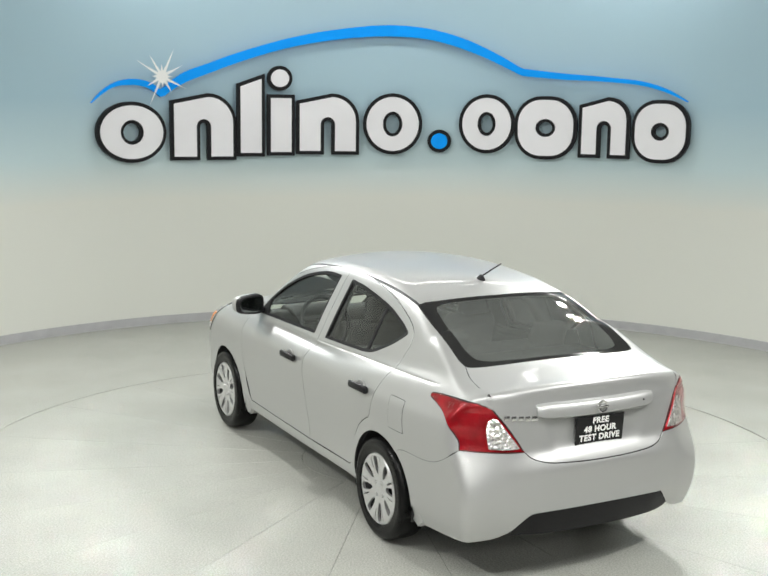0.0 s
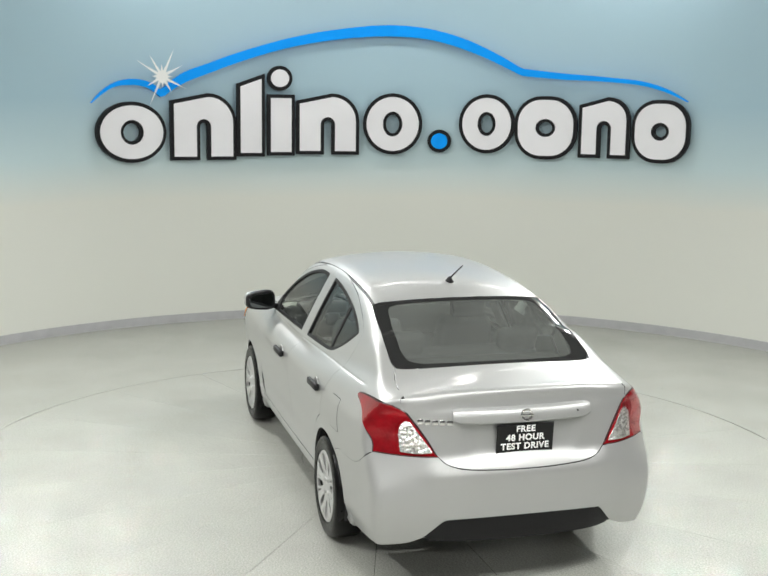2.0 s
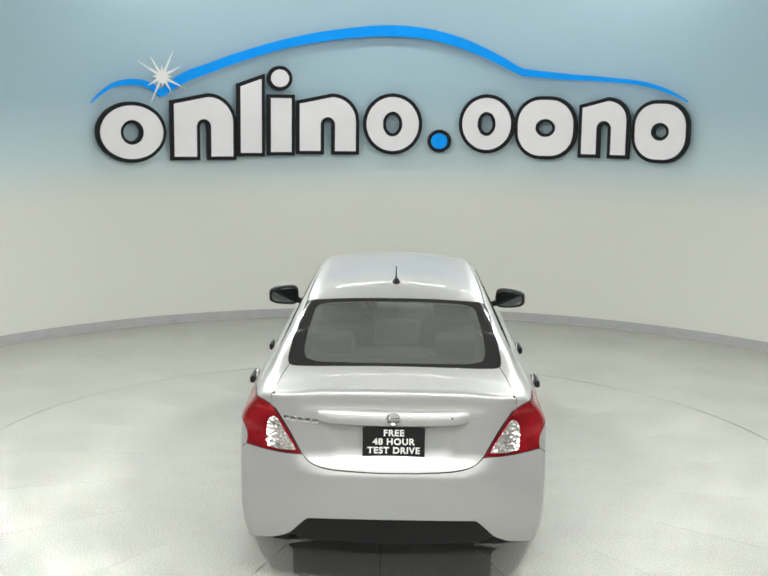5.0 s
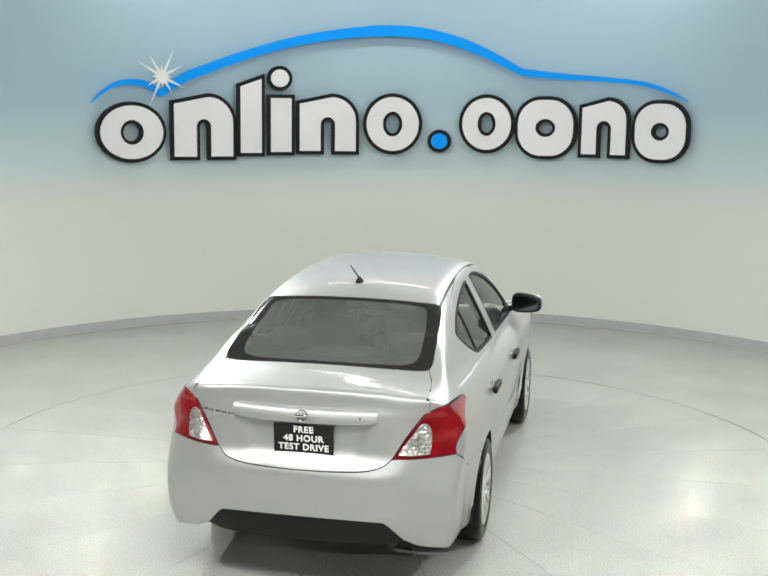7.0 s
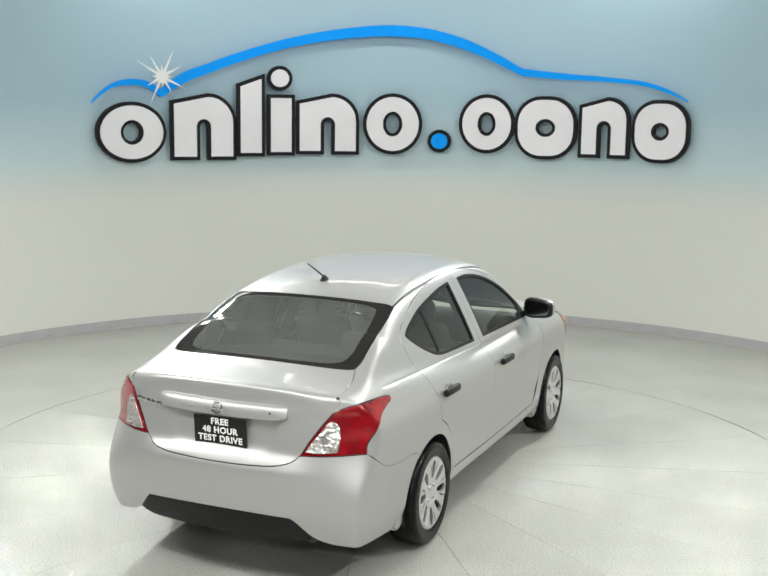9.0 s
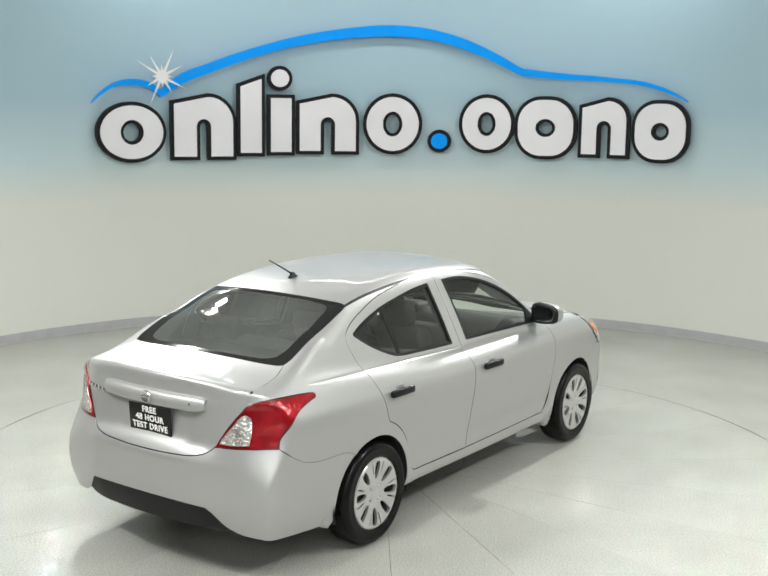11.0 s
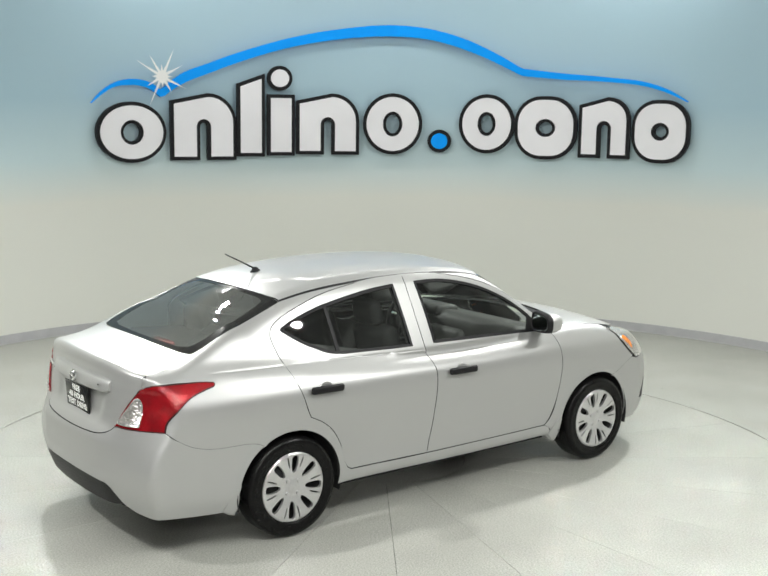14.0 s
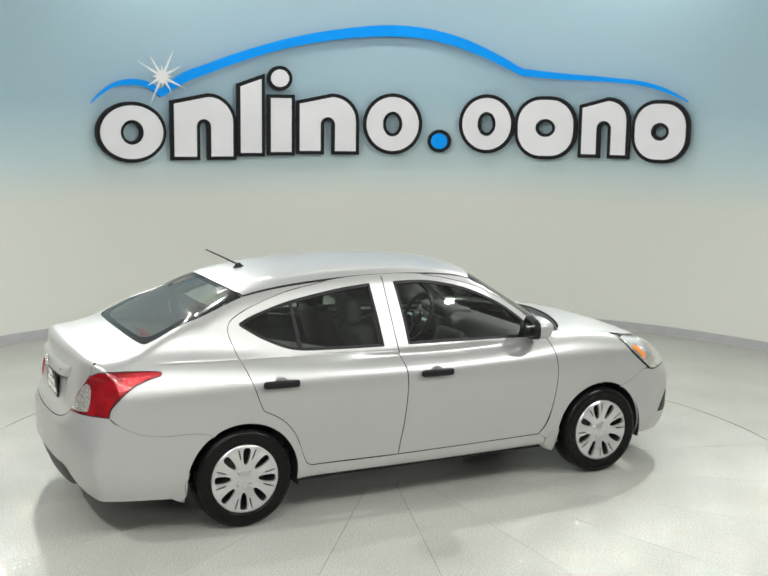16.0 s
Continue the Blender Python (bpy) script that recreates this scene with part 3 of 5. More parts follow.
def door_relief(p):
    """The shoulder's soft groove below the windows and the scooped foot of the doors."""
    x, z = p[:, 0], p[:, 2]
    g = -0.005 * np.exp(-((z - belt(x)) / 0.0045) ** 2) * np.clip((-0.02 - x) / 0.25, 0, 1)
    return g - 0.008 * np.exp(-((z - 0.42) / 0.07) ** 2)


front_doors = panel("front_door", PAINT, car, Roll, f_door, [f_win], relief=door_relief, gap=0.004)
rear_doors = panel("rear_door", PAINT, car, Roll, r_door, [r_win], relief=door_relief, creases=[belt_line], gap=0.004)
for obs, win, glass in ((front_doors, f_win, GLASS), (rear_doors, r_win, GLASS)):
    pair = panel("window", glass, car, Roll, win, gap=0.013, lift=-0.010, depth=0.004)
    for d, g in zip(obs, pair):
        g.parent = d
        g["label"] = "tinted side window"
        g.visible_shadow = False


def frame_strip(name, win, width, lift, mat, parents):
    """A rubber seal round a window opening."""
    v, f, n = [], [], []
    q0, q1 = loop_in(Roll, win, 0.02, -0.001), loop_in(Roll, win, 0.02, width)
    p0, p1 = Roll.back(q0), Roll.back(q1)
    n0, n1 = body_normal(p0), body_normal(p1)
    k = len(p0)
    rows = [p0 - n0 * 0.006, p0 + n0 * lift, p1 + n1 * (lift - 0.002), p1 - n1 * 0.014]
    verts = np.vstack(rows)
    faces = [(r * k + i, r * k + (i + 1) % k, (r + 1) * k + (i + 1) % k, (r + 1) * k + i) for r in range(3) for i in range(k)]
    for s, d in zip((1, -1), parents):
        m = np.array([1, s, 1])
        bm = bmesh.new()
        vv = [bm.verts.new(a) for a in verts * m]
        for a in faces:
            bm.faces.new([vv[i] for i in a])
        part(name, bm_mesh(name, bm, True, 40), mat, d, "black rubber window seal")


frame_strip("window_seal", f_win, 0.016, 0.002, BLACK, front_doors)
frame_strip("window_seal", r_win, 0.016, 0.002, BLACK, rear_doors)

# the rear quarter, sill, roof rail and front pillar of each side, in one pressing
DITCH = [(-1.205, 0.532), (-1.0, 0.527), (-0.7, 0.519), (-0.3, 0.512), (0.1, 0.512), (0.30, 0.52), (0.385, 0.53)]
W_EDGE = [(0.385, 0.53), (0.52, 0.565), (0.66, 0.61), (0.80, 0.66), (0.90, 0.695)]
G_SIDE = [(-1.205, 0.532), (-1.40, 0.555), (-1.62, 0.574), (-1.76, 0.582), (-1.815, 0.572)]
SEAM = [(-1.815, 0.572), (-1.90, 0.60), (-2.02, 0.618), (-2.12, 0.62), (-2.165, 0.618)]
tl_out_edge = on_side([(-2.085, 0.745), (-2.066, 0.80), (-2.012, 0.865), (-1.935, 0.918), (-1.842, 0.949), (-1.785, 0.962)])
tl_tip = on_side([(-1.785, 0.962), (-1.772, 0.975), (-1.78, 0.987)])
tl_top = np.vstack([on_side([(-1.78, 0.987), (-1.86, 0.995)]), on_rear([(0.70, 0.998), (0.66, 0.985), (0.618, 0.968)])])
tl_in = on_rear([(0.618, 0.968), (0.56, 0.89), (0.51, 0.815), (0.475, 0.755), (0.462, 0.737)])
tl_low = np.vstack([on_rear([(0.462, 0.737), (0.56, 0.738), (0.66, 0.741)]), on_side([(-2.085, 0.745)])])
seam_top = on_top(SEAM)
seam_low = np.vstack([seam_top[-1:], on_rear([(0.619, 1.02), (0.618, 0.968)])])
b_seam = on_side([(-2.085, 0.745), (-2.03, 0.70), (-1.95, 0.655), (-1.86, 0.625), (-1.75, 0.613), (-1.6, 0.612), (-1.53, 0.60), (-1.485, 0.579)])
arch_r0 = arch(REAR_AXLE, -8, 123)
side_runs = [
    on_side([(0.83, 0.248), (0.0, 0.245), (-0.95, 0.248)]),
    on_side([(-0.95, 0.248), (-0.965, 0.25)]),
    arch_r0, b_seam[::-1], tl_out_edge, tl_tip, tl_top, np.vstack([on_rear([(0.614, 0.968), (0.615, 1.02)]), seam_top[-1:]]), seam_top[::-1], on_top(G_SIDE[::-1]),
    on_top(DITCH), on_top(W_EDGE), np.vstack([on_top([(0.90, 0.695)]), on_side([(0.868, 1.0)])]), on_side(A_EDGE[::-1]), on_side([(0.80, 0.325), (0.83, 0.30), (0.83, 0.248)]),
]
# the doorway runs up to the pressing's front edge, so the outline goes round it
side_runs = side_runs[:12] + [np.vstack([on_top([(0.90, 0.695)]), on_side([(0.868, 1.0)])]), on_side(A_PILLAR), on_side(R_TOP), on_side(R_EDGE), on_side(R_ARCH), on_side([(-0.86, 0.325), (-0.3, 0.318), (0.80, 0.325)]), on_side([(0.80, 0.325), (0.85, 0.30), (0.86, 0.248)])]
side_runs[0] = on_side([(0.86, 0.248), (0.0, 0.245), (-0.95, 0.248)])


def side_relief(p):
    x, z = p[:, 0], p[:, 2]
    g = -0.005 * np.exp(-((z - belt(x)) / 0.0045) ** 2) * np.clip((x + 1.8) / 0.1, 0, 1)
    return g + 0.008 * np.exp(-((z - 0.27) / 0.025) ** 2) * ((x > -0.95) & (x < 0.9))


body_sides = panel("body_side", PAINT, car, Roll, side_runs, relief=side_relief, step=0.018, creases=[belt_line], gap=0.0022)

# roof, glass, boot lid, bonnet
roof_half = [on_top([(-1.262, 0.0), (-1.255, 0.2), (-1.235, 0.4), (-1.205, 0.5215)]), on_top([(x, y - 0.0105) for x, y in DITCH]), on_top([(0.385, 0.5195), (0.47, 0.35), (0.52, 0.15), (0.53, 0.0)])]


def roof_relief(p):
    """Two long shallow ribs and the raised rear middle."""
    y = np.abs(p[:, 1])
    return 0.0012 * np.exp(-((y - 0.30) / 0.05) ** 2) * np.clip((0.35 - p[:, 0]) * 4, 0, 1) * np.clip((p[:, 0] + 1.05) * 5, 0, 1)


panel("roof", PAINT, car, Top, mirrored(roof_half), both=False, step=0.03, relief=roof_relief)
panel("headliner", HEADLINER, car, Top, mirrored(roof_half), both=False, step=0.06, lift=-0.03, gap=0.02)
ditch_runs = [on_top(DITCH), on_top([(0.385, 0.53), (0.385, 0.5205)]), on_top([(x, y - 0.0095) for x, y in DITCH[::-1]]), on_top([(-1.205, 0.5225), (-1.205, 0.532)])]
panel("roof_strip", BLACK, car, Top, ditch_runs, lift=-0.0005, gap=0.0005, step=0.02, label="black rubber roof joint strip")

GLASS_LOW = [(-1.862, 0.0), (-1.858, 0.2), (-1.843, 0.42), (-1.825, 0.54), (-1.812, 0.565)]
rear_glass_half = [on_top(GLASS_LOW), on_top([(-1.812, 0.565), (-1.76, 0.580), (-1.62, 0.572), (-1.40, 0.553), (-1.215, 0.53)]), on_top([(-1.215, 0.53), (-1.24, 0.40), (-1.26, 0.2), (-1.268, 0.0)])]
rg = panel("rear_window", REAR_GLASS, car, Top, mirrored(rear_glass_half), both=False, step=0.04, lift=-0.004, gap=0.002, label="tinted rear window")[0]
rg.visible_shadow = False
inner = [on_top([(-1.832, 0.0), (-1.827, 0.2), (-1.810, 0.40)]), on_top([(-1.810, 0.40), (-1.775, 0.480), (-1.69, 0.502)]), on_top([(-1.69, 0.502), (-1.50, 0.490), (-1.33, 0.470)]), on_top([(-1.33, 0.470), (-1.285, 0.45), (-1.274, 0.39)]), on_top([(-1.274, 0.39), (-1.285, 0.2), (-1.290, 0.0)])]
panel("window_border", GLOSS_BLACK, rg, Top, mirrored(rear_glass_half), [mirrored(inner)], both=False, step=0.03, lift=-0.0025, gap=0.002, depth=0.003, label="black printed border")

lid_half = [np.vstack([on_top([(-1.868, 0.0), (-1.864, 0.2), (-1.85, 0.42), (-1.832, 0.54)]), seam_top[:1]]), seam_top, seam_low, tl_in, on_rear([(0.462, 0.737), (0.43, 0.708), (0.375, 0.688), (0.3, 0.676)]), on_rear([(0.3, 0.676), (0.15, 0.669), (0.0, 0.667)])]


def lid_relief(p):
    """The lip along the deck's end, and the sunk field for the plate."""
    x, y, z = p[:, 0], np.abs(p[:, 1]), p[:, 2]
    back = np.clip((-x - 2.12) / 0.05, 0, 1)
    lip = 0.008 * np.exp(-((z - 1.058) / 0.016) ** 2) * back
    w = 0.31 + 0.25 * (z - 0.75)
    field = np.clip((w - y) / 0.05, 0, 1) * np.clip((z - 0.725) / 0.05, 0, 1) * np.clip((0.93 - z) / 0.02, 0, 1) * back
    return lip - 0.011 * field


panel("boot_lid", PAINT, car, Lid, mirrored(lid_half), both=False, step=0.018, relief=lid_relief, gap=0.0028)

hood_half = [on_top([(1.24, 0.0), (1.19, 0.3), (1.10, 0.55), (1.01, 0.675)]), on_top([(1.01, 0.675), (1.2, 0.70), (1.45, 0.69), (1.60, 0.655)]), on_top([(1.60, 0.655), (1.80, 0.50), (1.93, 0.3), (1.97, 0.0)])]
panel("bonnet", PAINT, car, Top, mirrored(hood_half), both=False, step=0.035)
ws_half = [on_top([(1.13, 0.0), (1.08, 0.3), (0.99, 0.52), (0.89, 0.672)]), on_top([(0.89, 0.672), (0.80, 0.645), (0.66, 0.595), (0.52, 0.55), (0.40, 0.52)]), on_top([(0.40, 0.52), (0.48, 0.35), (0.53, 0.15), (0.54, 0.0)])]
ws = panel("windscreen", GLASS, car, Top, mirrored(ws_half), both=False, step=0.05, lift=-0.004, label="clear windscreen")[0]
ws.visible_shadow = False
cowl = [on_top([(1.238, 0.0), (1.188, 0.3), (1.098, 0.545), (1.008, 0.67), (0.90, 0.675)]), on_top([(0.90, 0.675), (0.99, 0.525), (1.08, 0.303), (1.13, 0.0)])]
panel("cowl", BLACK, car, Top, mirrored(cowl), both=False, step=0.03, lift=-0.012, label="black plastic scuttle panel")

# front wing, bumpers, lights
arch_f = arch(FRONT_AXLE, 188, 62)
hl_low = on_side([(1.50, 0.90), (1.54, 0.845), (1.62, 0.775), (1.70, 0.715)])
wing = [on_side(A_EDGE), np.vstack([on_side([(0.868, 1.0)]), on_top([(0.95, 0.675)])]), on_top([(0.95, 0.675), (1.2, 0.703), (1.43, 0.693)]), np.vstack([on_top([(1.43, 0.693)]), on_side([(1.47, 0.925), (1.50, 0.90)])]), hl_low, on_side([(1.70, 0.715), (1.64, 0.68), (1.55, 0.63), (1.459, 0.595)]), arch_f[::-1], on_side([(0.965, 0.25), (0.88, 0.248), (0.86, 0.29), (0.80, 0.325)])]
panel("front_wing", PAINT, car, Roll, wing, step=0.018)
nose_half = [on_side([(1.459, 0.595), (1.55, 0.63), (1.64, 0.68), (1.70, 0.715)]), Nose.back(np.array([(0.8 * a, z) for a, z in ((1.05, 0.71), (0.8, 0.70), (0.5, 0.70), (0.0, 0.70))])), Nose.back(np.array([(0.0, 0.22), (0.5, 0.22), (0.8, 0.22), (1.05, 0.225)])), np.vstack([on_side([(1.64, 0.235)]), arch(FRONT_AXLE, -5, 62)])]
panel("front_bumper", PAINT, car, Nose, [nose_half[3], nose_half[0], nose_half[1], np.vstack([nose_half[1][-1:], nose_half[2][:1]]), nose_half[2], np.vstack([nose_half[2][-1:], nose_half[3][:1]])], step=0.03, gap=0.0012)
hl = [hl_low[::-1], on_side([(1.50, 0.90), (1.47, 0.925), (1.455, 0.932)]), np.vstack([on_side([(1.455, 0.932)]), on_top([(1.52, 0.69), (1.62, 0.665), (1.72, 0.60)])]), np.vstack([on_top([(1.72, 0.60)]), Nose.back(np.array([(0.8 * 0.80, 0.74), (0.8 * 0.86, 0.71)]))]), np.vstack([Nose.back(np.array([(0.8 * 0.86, 0.71)])), on_side([(1.75, 0.69), (1.70, 0.715)])])]
lamps = panel("headlight", GLOSS_BLACK, car, Nose, hl, step=0.02, lift=0.001, gap=0.001, label="clear headlight with an amber corner")
for lens, lamp in zip(panel("headlight_lens", CLEAR, car, Nose, hl, step=0.02, lift=0.004, gap=0.011, depth=0.004, label="clear lens"), lamps):
    lens.parent = lamp
amb = [on_side([(1.55, 0.868), (1.61, 0.822), (1.67, 0.775)]), on_side([(1.67, 0.775), (1.66, 0.815), (1.61, 0.86), (1.575, 0.878), (1.55, 0.868)])]
panel("indicator", AMBER, car, Nose, amb, step=0.015, lift=0.008, gap=0.002, label="amber corner lens")

fog = [Nose.back(np.array([(0.8 * a, z) for a, z in run])) for run in (((0.70, 0.37), (0.86, 0.355), (0.98, 0.36)), ((0.98, 0.36), (0.93, 0.43), (0.86, 0.50)), ((0.86, 0.50), (0.78, 0.45), (0.70, 0.37)))]
panel("fog_bezel", BLACK, car, Nose, fog, step=0.02, lift=0.003, gap=0.001, depth=0.006, label="black fog lamp recess cover")

bump_top = np.vstack([on_rear([(0.0, 0.6645), (0.15, 0.6665), (0.3, 0.6735), (0.375, 0.6855), (0.43, 0.7055), (0.464, 0.735)])])
bump_low = np.vstack([on_side([(-1.640, 0.225), (-1.75, 0.22), (-1.95, 0.235)]), Tail.back(np.array([(0.8 * 0.78, 0.255), (0.8 * 0.66, 0.272), (0.8 * 0.60, 0.295)]))])
CUT = [(0.525, 0.315), (0.48, 0.365), (0.44, 0.405), (0.40, 0.418), (0.2, 0.424), (0.0, 0.426)]
bump_half = [bump_top, tl_low, b_seam, arch(REAR_AXLE, 123, 192), np.vstack([arch(REAR_AXLE, 123, 192)[-1:], bump_low[:1]]), bump_low, np.vstack([bump_low[-1:], on_rear(CUT)])]


def bump_relief(p):
    """A roll along the bumper's upper edge and the flare above the diffuser."""
    y, z = np.abs(p[:, 1]), p[:, 2]
    return 0.006 * np.exp(-((z - 0.645) / 0.02) ** 2) * np.clip((0.6 - y) * 6, 0, 1) + 0.010 * np.exp(-((z - 0.43) / 0.03) ** 2) * np.clip((0.52 - y) * 8, 0, 1)


panel("rear_bumper", PAINT, car, Tail, mirrored(bump_half), both=False, step=0.02, relief=bump_relief, gap=0.0016)
diff = [on_rear([(0.0, 0.424), (0.2, 0.422), (0.40, 0.416), (0.44, 0.403), (0.48, 0.363), (0.525, 0.313)]), np.vstack([on_rear([(0.525, 0.313)]), on_rear([(0.515, 0.305)])]), on_rear([(0.515, 0.305), (0.45, 0.285), (0.2, 0.275), (0.0, 0.275)])]
panel("diffuser", BLACK, car, Tail, mirrored(diff), both=False, step=0.02, lift=-0.003, gap=0.001, label="black lower bumper insert")

tail = [tl_out_edge, tl_tip, tl_top, tl_in, tl_low]


def lens_relief(p):
    return 0.006 * np.exp(-((p[:, 2] - 0.87 - 0.2 * (np.abs(p[:, 1]) - 0.65)) / 0.06) ** 2)


tails = panel("tail_light", RED_DARK, car, Tail, tail, step=0.02, lift=0.001, gap=0.001, label="red tail light with a clear reversing lens")
for lens, parent in zip(panel("red_lens", RED, car, Tail, tail, step=0.014, lift=0.005, gap=0.007, depth=0.006, label="glossy red lens", relief=lens_relief), tails):
    lens.parent = parent
clear = [on_rear([(0.645, 0.762), (0.648, 0.83), (0.645, 0.88), (0.632, 0.905), (0.612, 0.918), (0.590, 0.905)]), on_rear([(0.590, 0.905), (0.55, 0.845), (0.51, 0.785), (0.497, 0.760)]), on_rear([(0.497, 0.760), (0.57, 0.757), (0.645, 0.762)])]
for lens, parent in zip(panel("reversing_lens", CLEAR, car, Tail, clear, step=0.012, lift=0.0145, gap=0.0, depth=0.008, label="clear faceted lens"), tails):
    lens.parent = parent

# painted filler strip added to close the open boot seam by the tail light
seam_filler = [on_rear([(0.60, 0.955), (0.60, 1.03)]), on_rear([(0.60, 1.03), (0.635, 1.03)]), on_rear([(0.635, 1.03), (0.635, 0.975)]), on_rear([(0.635, 0.975), (0.60, 0.955)])]
panel("seam_filler", PAINT, car, Tail, seam_filler, step=0.015, lift=-0.004, gap=0.0, label="painted filler strip beside the boot lid")

# dark sheets added behind the panels, so the gaps read as shade
liner = [on_side([(0.95, 0.98), (-0.3, 0.99), (-1.3, 1.0), (-1.9, 0.93)]), on_side([(-1.9, 0.93), (-2.05, 0.8), (-2.0, 0.65), (-1.75, 0.58)]), arch(REAR_AXLE, 125, -8, 0.36), on_side([(-0.93, 0.27), (0.93, 0.27)]), arch(FRONT_AXLE, 188, 55, 0.36), on_side([(1.52, 0.6), (1.7, 0.66), (1.5, 0.85), (0.95, 0.98)])]
panel("inner_side", DARK, car, Roll, liner, step=0.04, lift=-0.03, gap=0.0, label="dark sheet added behind the panels")
tail_in = [on_rear([(0.0, 0.99), (0.35, 0.98), (0.58, 0.93)]), np.vstack([on_rear([(0.58, 0.93)]), on_side([(-1.95, 0.9), (-1.75, 0.62)])]), np.vstack([on_side([(-1.75, 0.62)]), arch(REAR_AXLE, 130, 185, 0.36)]), np.vstack([arch(REAR_AXLE, 185, 186, 0.36)[-1:], Tail.back(np.array([(0.8 * 0.9, 0.26), (0.8 * 0.5, 0.28), (0.0, 0.28)]))])]
panel("inner_tail", DARK, car, Tail, mirrored(tail_in), both=False, step=0.04, lift=-0.032, gap=0.0, label="dark sheet added behind the panels")


def wheel_well(ax, s):
    bm = bmesh.new()
    n = 20
    rows = []
    for i in range(n + 1):
        a = radians(-14 + 208 * i / n)
        rows.append([bm.verts.new((ax + 0.358 * math.cos(a), s * w, 0.297 + 0.358 * math.sin(a))) for w in (0.805, 0.50)])
    for a, b in zip(rows, rows[1:]):
        bm.faces.new((a[0], a[1], b[1], b[0]))
    bm.faces.new([r[1] for r in rows])
    return bm_mesh("wheel_well", bm)


for ax in (REAR_AXLE, FRONT_AXLE):
    for s in (1, -1):
        part("wheel_well", wheel_well(ax, s), DARK, car)
bm = box_bm(1.86, 1.42, 0.06, 0.02, m=pose(0.0, 0, 0.225))
box_bm(0.5, 1.0, 0.08, 0.03, m=pose(-1.95, 0, 0.30), bm=bm)
box_bm(2.6, 0.9, 0.05, 0.02, m=pose(0.0, 0, 0.26), bm=bm)
box_bm(0.45, 1.0, 0.08, 0.03, m=pose(1.8, 0, 0.26), bm=bm)
part("underbody", bm_mesh("underbody", bm), DARK, car)
part("exhaust", bm_mesh("exhaust", tube_bm([(-1.7, -0.42, 0.25), (-1.98, -0.44, 0.235), (-2.06, -0.44, 0.225)], 0.024, 12)), STEEL, car, "dull steel exhaust tip")


def make_wheel():
    """One road wheel: tyre, black steel rim, plastic cover with eight windows."""
    hub = new("wheel")
    prof = [(0.196, -0.085), (0.205, -0.096), (0.250, -0.098), (0.280, -0.092), (0.294, -0.080), (0.301, -0.06), (0.303, 0.0), (0.301, 0.06), (0.298, 0.072), (0.292, 0.083), (0.280, 0.091), (0.262, 0.0955), (0.258, 0.0935), (0.235, 0.0955), (0.222, 0.094), (0.214, 0.089), (0.208, 0.078)]
    bm = lathe(prof, 72)
    part("tyre", bm_mesh("tyre", bm, True, 50), RUBBER, hub, "black road tyre")
    bm = lathe([(0.209, 0.080), (0.190, 0.05), (0.18, -0.06), (0.05, 0.03), (0.0, 0.03)], 40)
    part("rim", bm_mesh("rim", bm), STEEL, hub, "dark steel rim")
    # the cover, cut from one dished disc
    from mathutils.geometry import delaunay_2d_cdt

    def oval(cx, rx, ry, ang, n=18, pinch=0.25):
        out = []
        for i in range(n):
            a = 2 * math.pi * i / n
            c, w = math.cos(a), math.sin(a)
            x, y = cx + rx * math.copysign(abs(c) ** 0.7, c), ry * math.copysign(abs(w) ** 0.7, w) * (1 + pinch * c)
            out.append((x * math.cos(ang) - y * math.sin(ang), x * math.sin(ang) + y * math.cos(ang)))
        return np.array(out)
    rings = [np.array([(0.197 * math.cos(2 * math.pi * i / 72), 0.197 * math.sin(2 * math.pi * i / 72)) for i in range(72)])]
    for k in range(8):
        a = math.pi / 4 * k
        rings.append(oval(0.131, 0.050, 0.0205 if k % 2 == 0 else 0.019, a, pinch=0.36))
        if k % 2 == 0:
            for s in (1, -1):
                rings.append(oval(0.148, 0.034, 0.0046, a + s * 0.29, 12, 0))
    pts = [np.vstack(rings)]
    for r, n in ((0.19, 64), (0.178, 56), (0.16, 48), (0.12, 40), (0.08, 32), (0.06, 24), (0.045, 20), (0.03, 16), (0.015, 8)):
        pts.append(np.array([(r * math.cos(2 * math.pi * i / n), r * math.sin(2 * math.pi * i / n)) for i in range(n)]))
    edges, base = [], 0
    for r in rings:
        edges += [(base + i, base + (i + 1) % len(r)) for i in range(len(r))]
        base += len(r)
    vq, _, fs, _, _, _ = delaunay_2d_cdt([Vector(p) for p in np.vstack(pts)], edges, [], 0, 1e-7)
    vq = np.array([tuple(v) for v in vq])
    fs = np.array([f for f in fs if len(f) == 3])
    cen = vq[fs].mean(1)
    ok = np.ones(len(fs), bool)
    for h in rings[1:]:
        ok &= ~inside(h, cen)
    fs = fs[ok]
    vq = vq * 1.062
    r = np.hypot(vq[:, 0], vq[:, 1])
    ang = np.arctan2(vq[:, 1], vq[:, 0])
    dish = np.interp(r, [0, 0.030, 0.034, 0.05, 0.085, 0.16, 0.190, 0.198, 0.209], [0.086, 0.085, 0.078, 0.076, 0.082, 0.091, 0.092, 0.096, 0.087])
    dish = dish + 0.002 * np.cos(8 * ang + math.pi) * np.clip((r - 0.05) / 0.05, 0, 1) * np.clip((0.19 - r) / 0.03, 0, 1)
    bm = bmesh.new()
    vv = [bm.verts.new((x, d, z)) for (x, z), d in zip(vq, dish)]
    for f in fs:
        bm.faces.new([vv[i] for i in f])
    loose = [v for v in bm.verts if not v.link_faces]
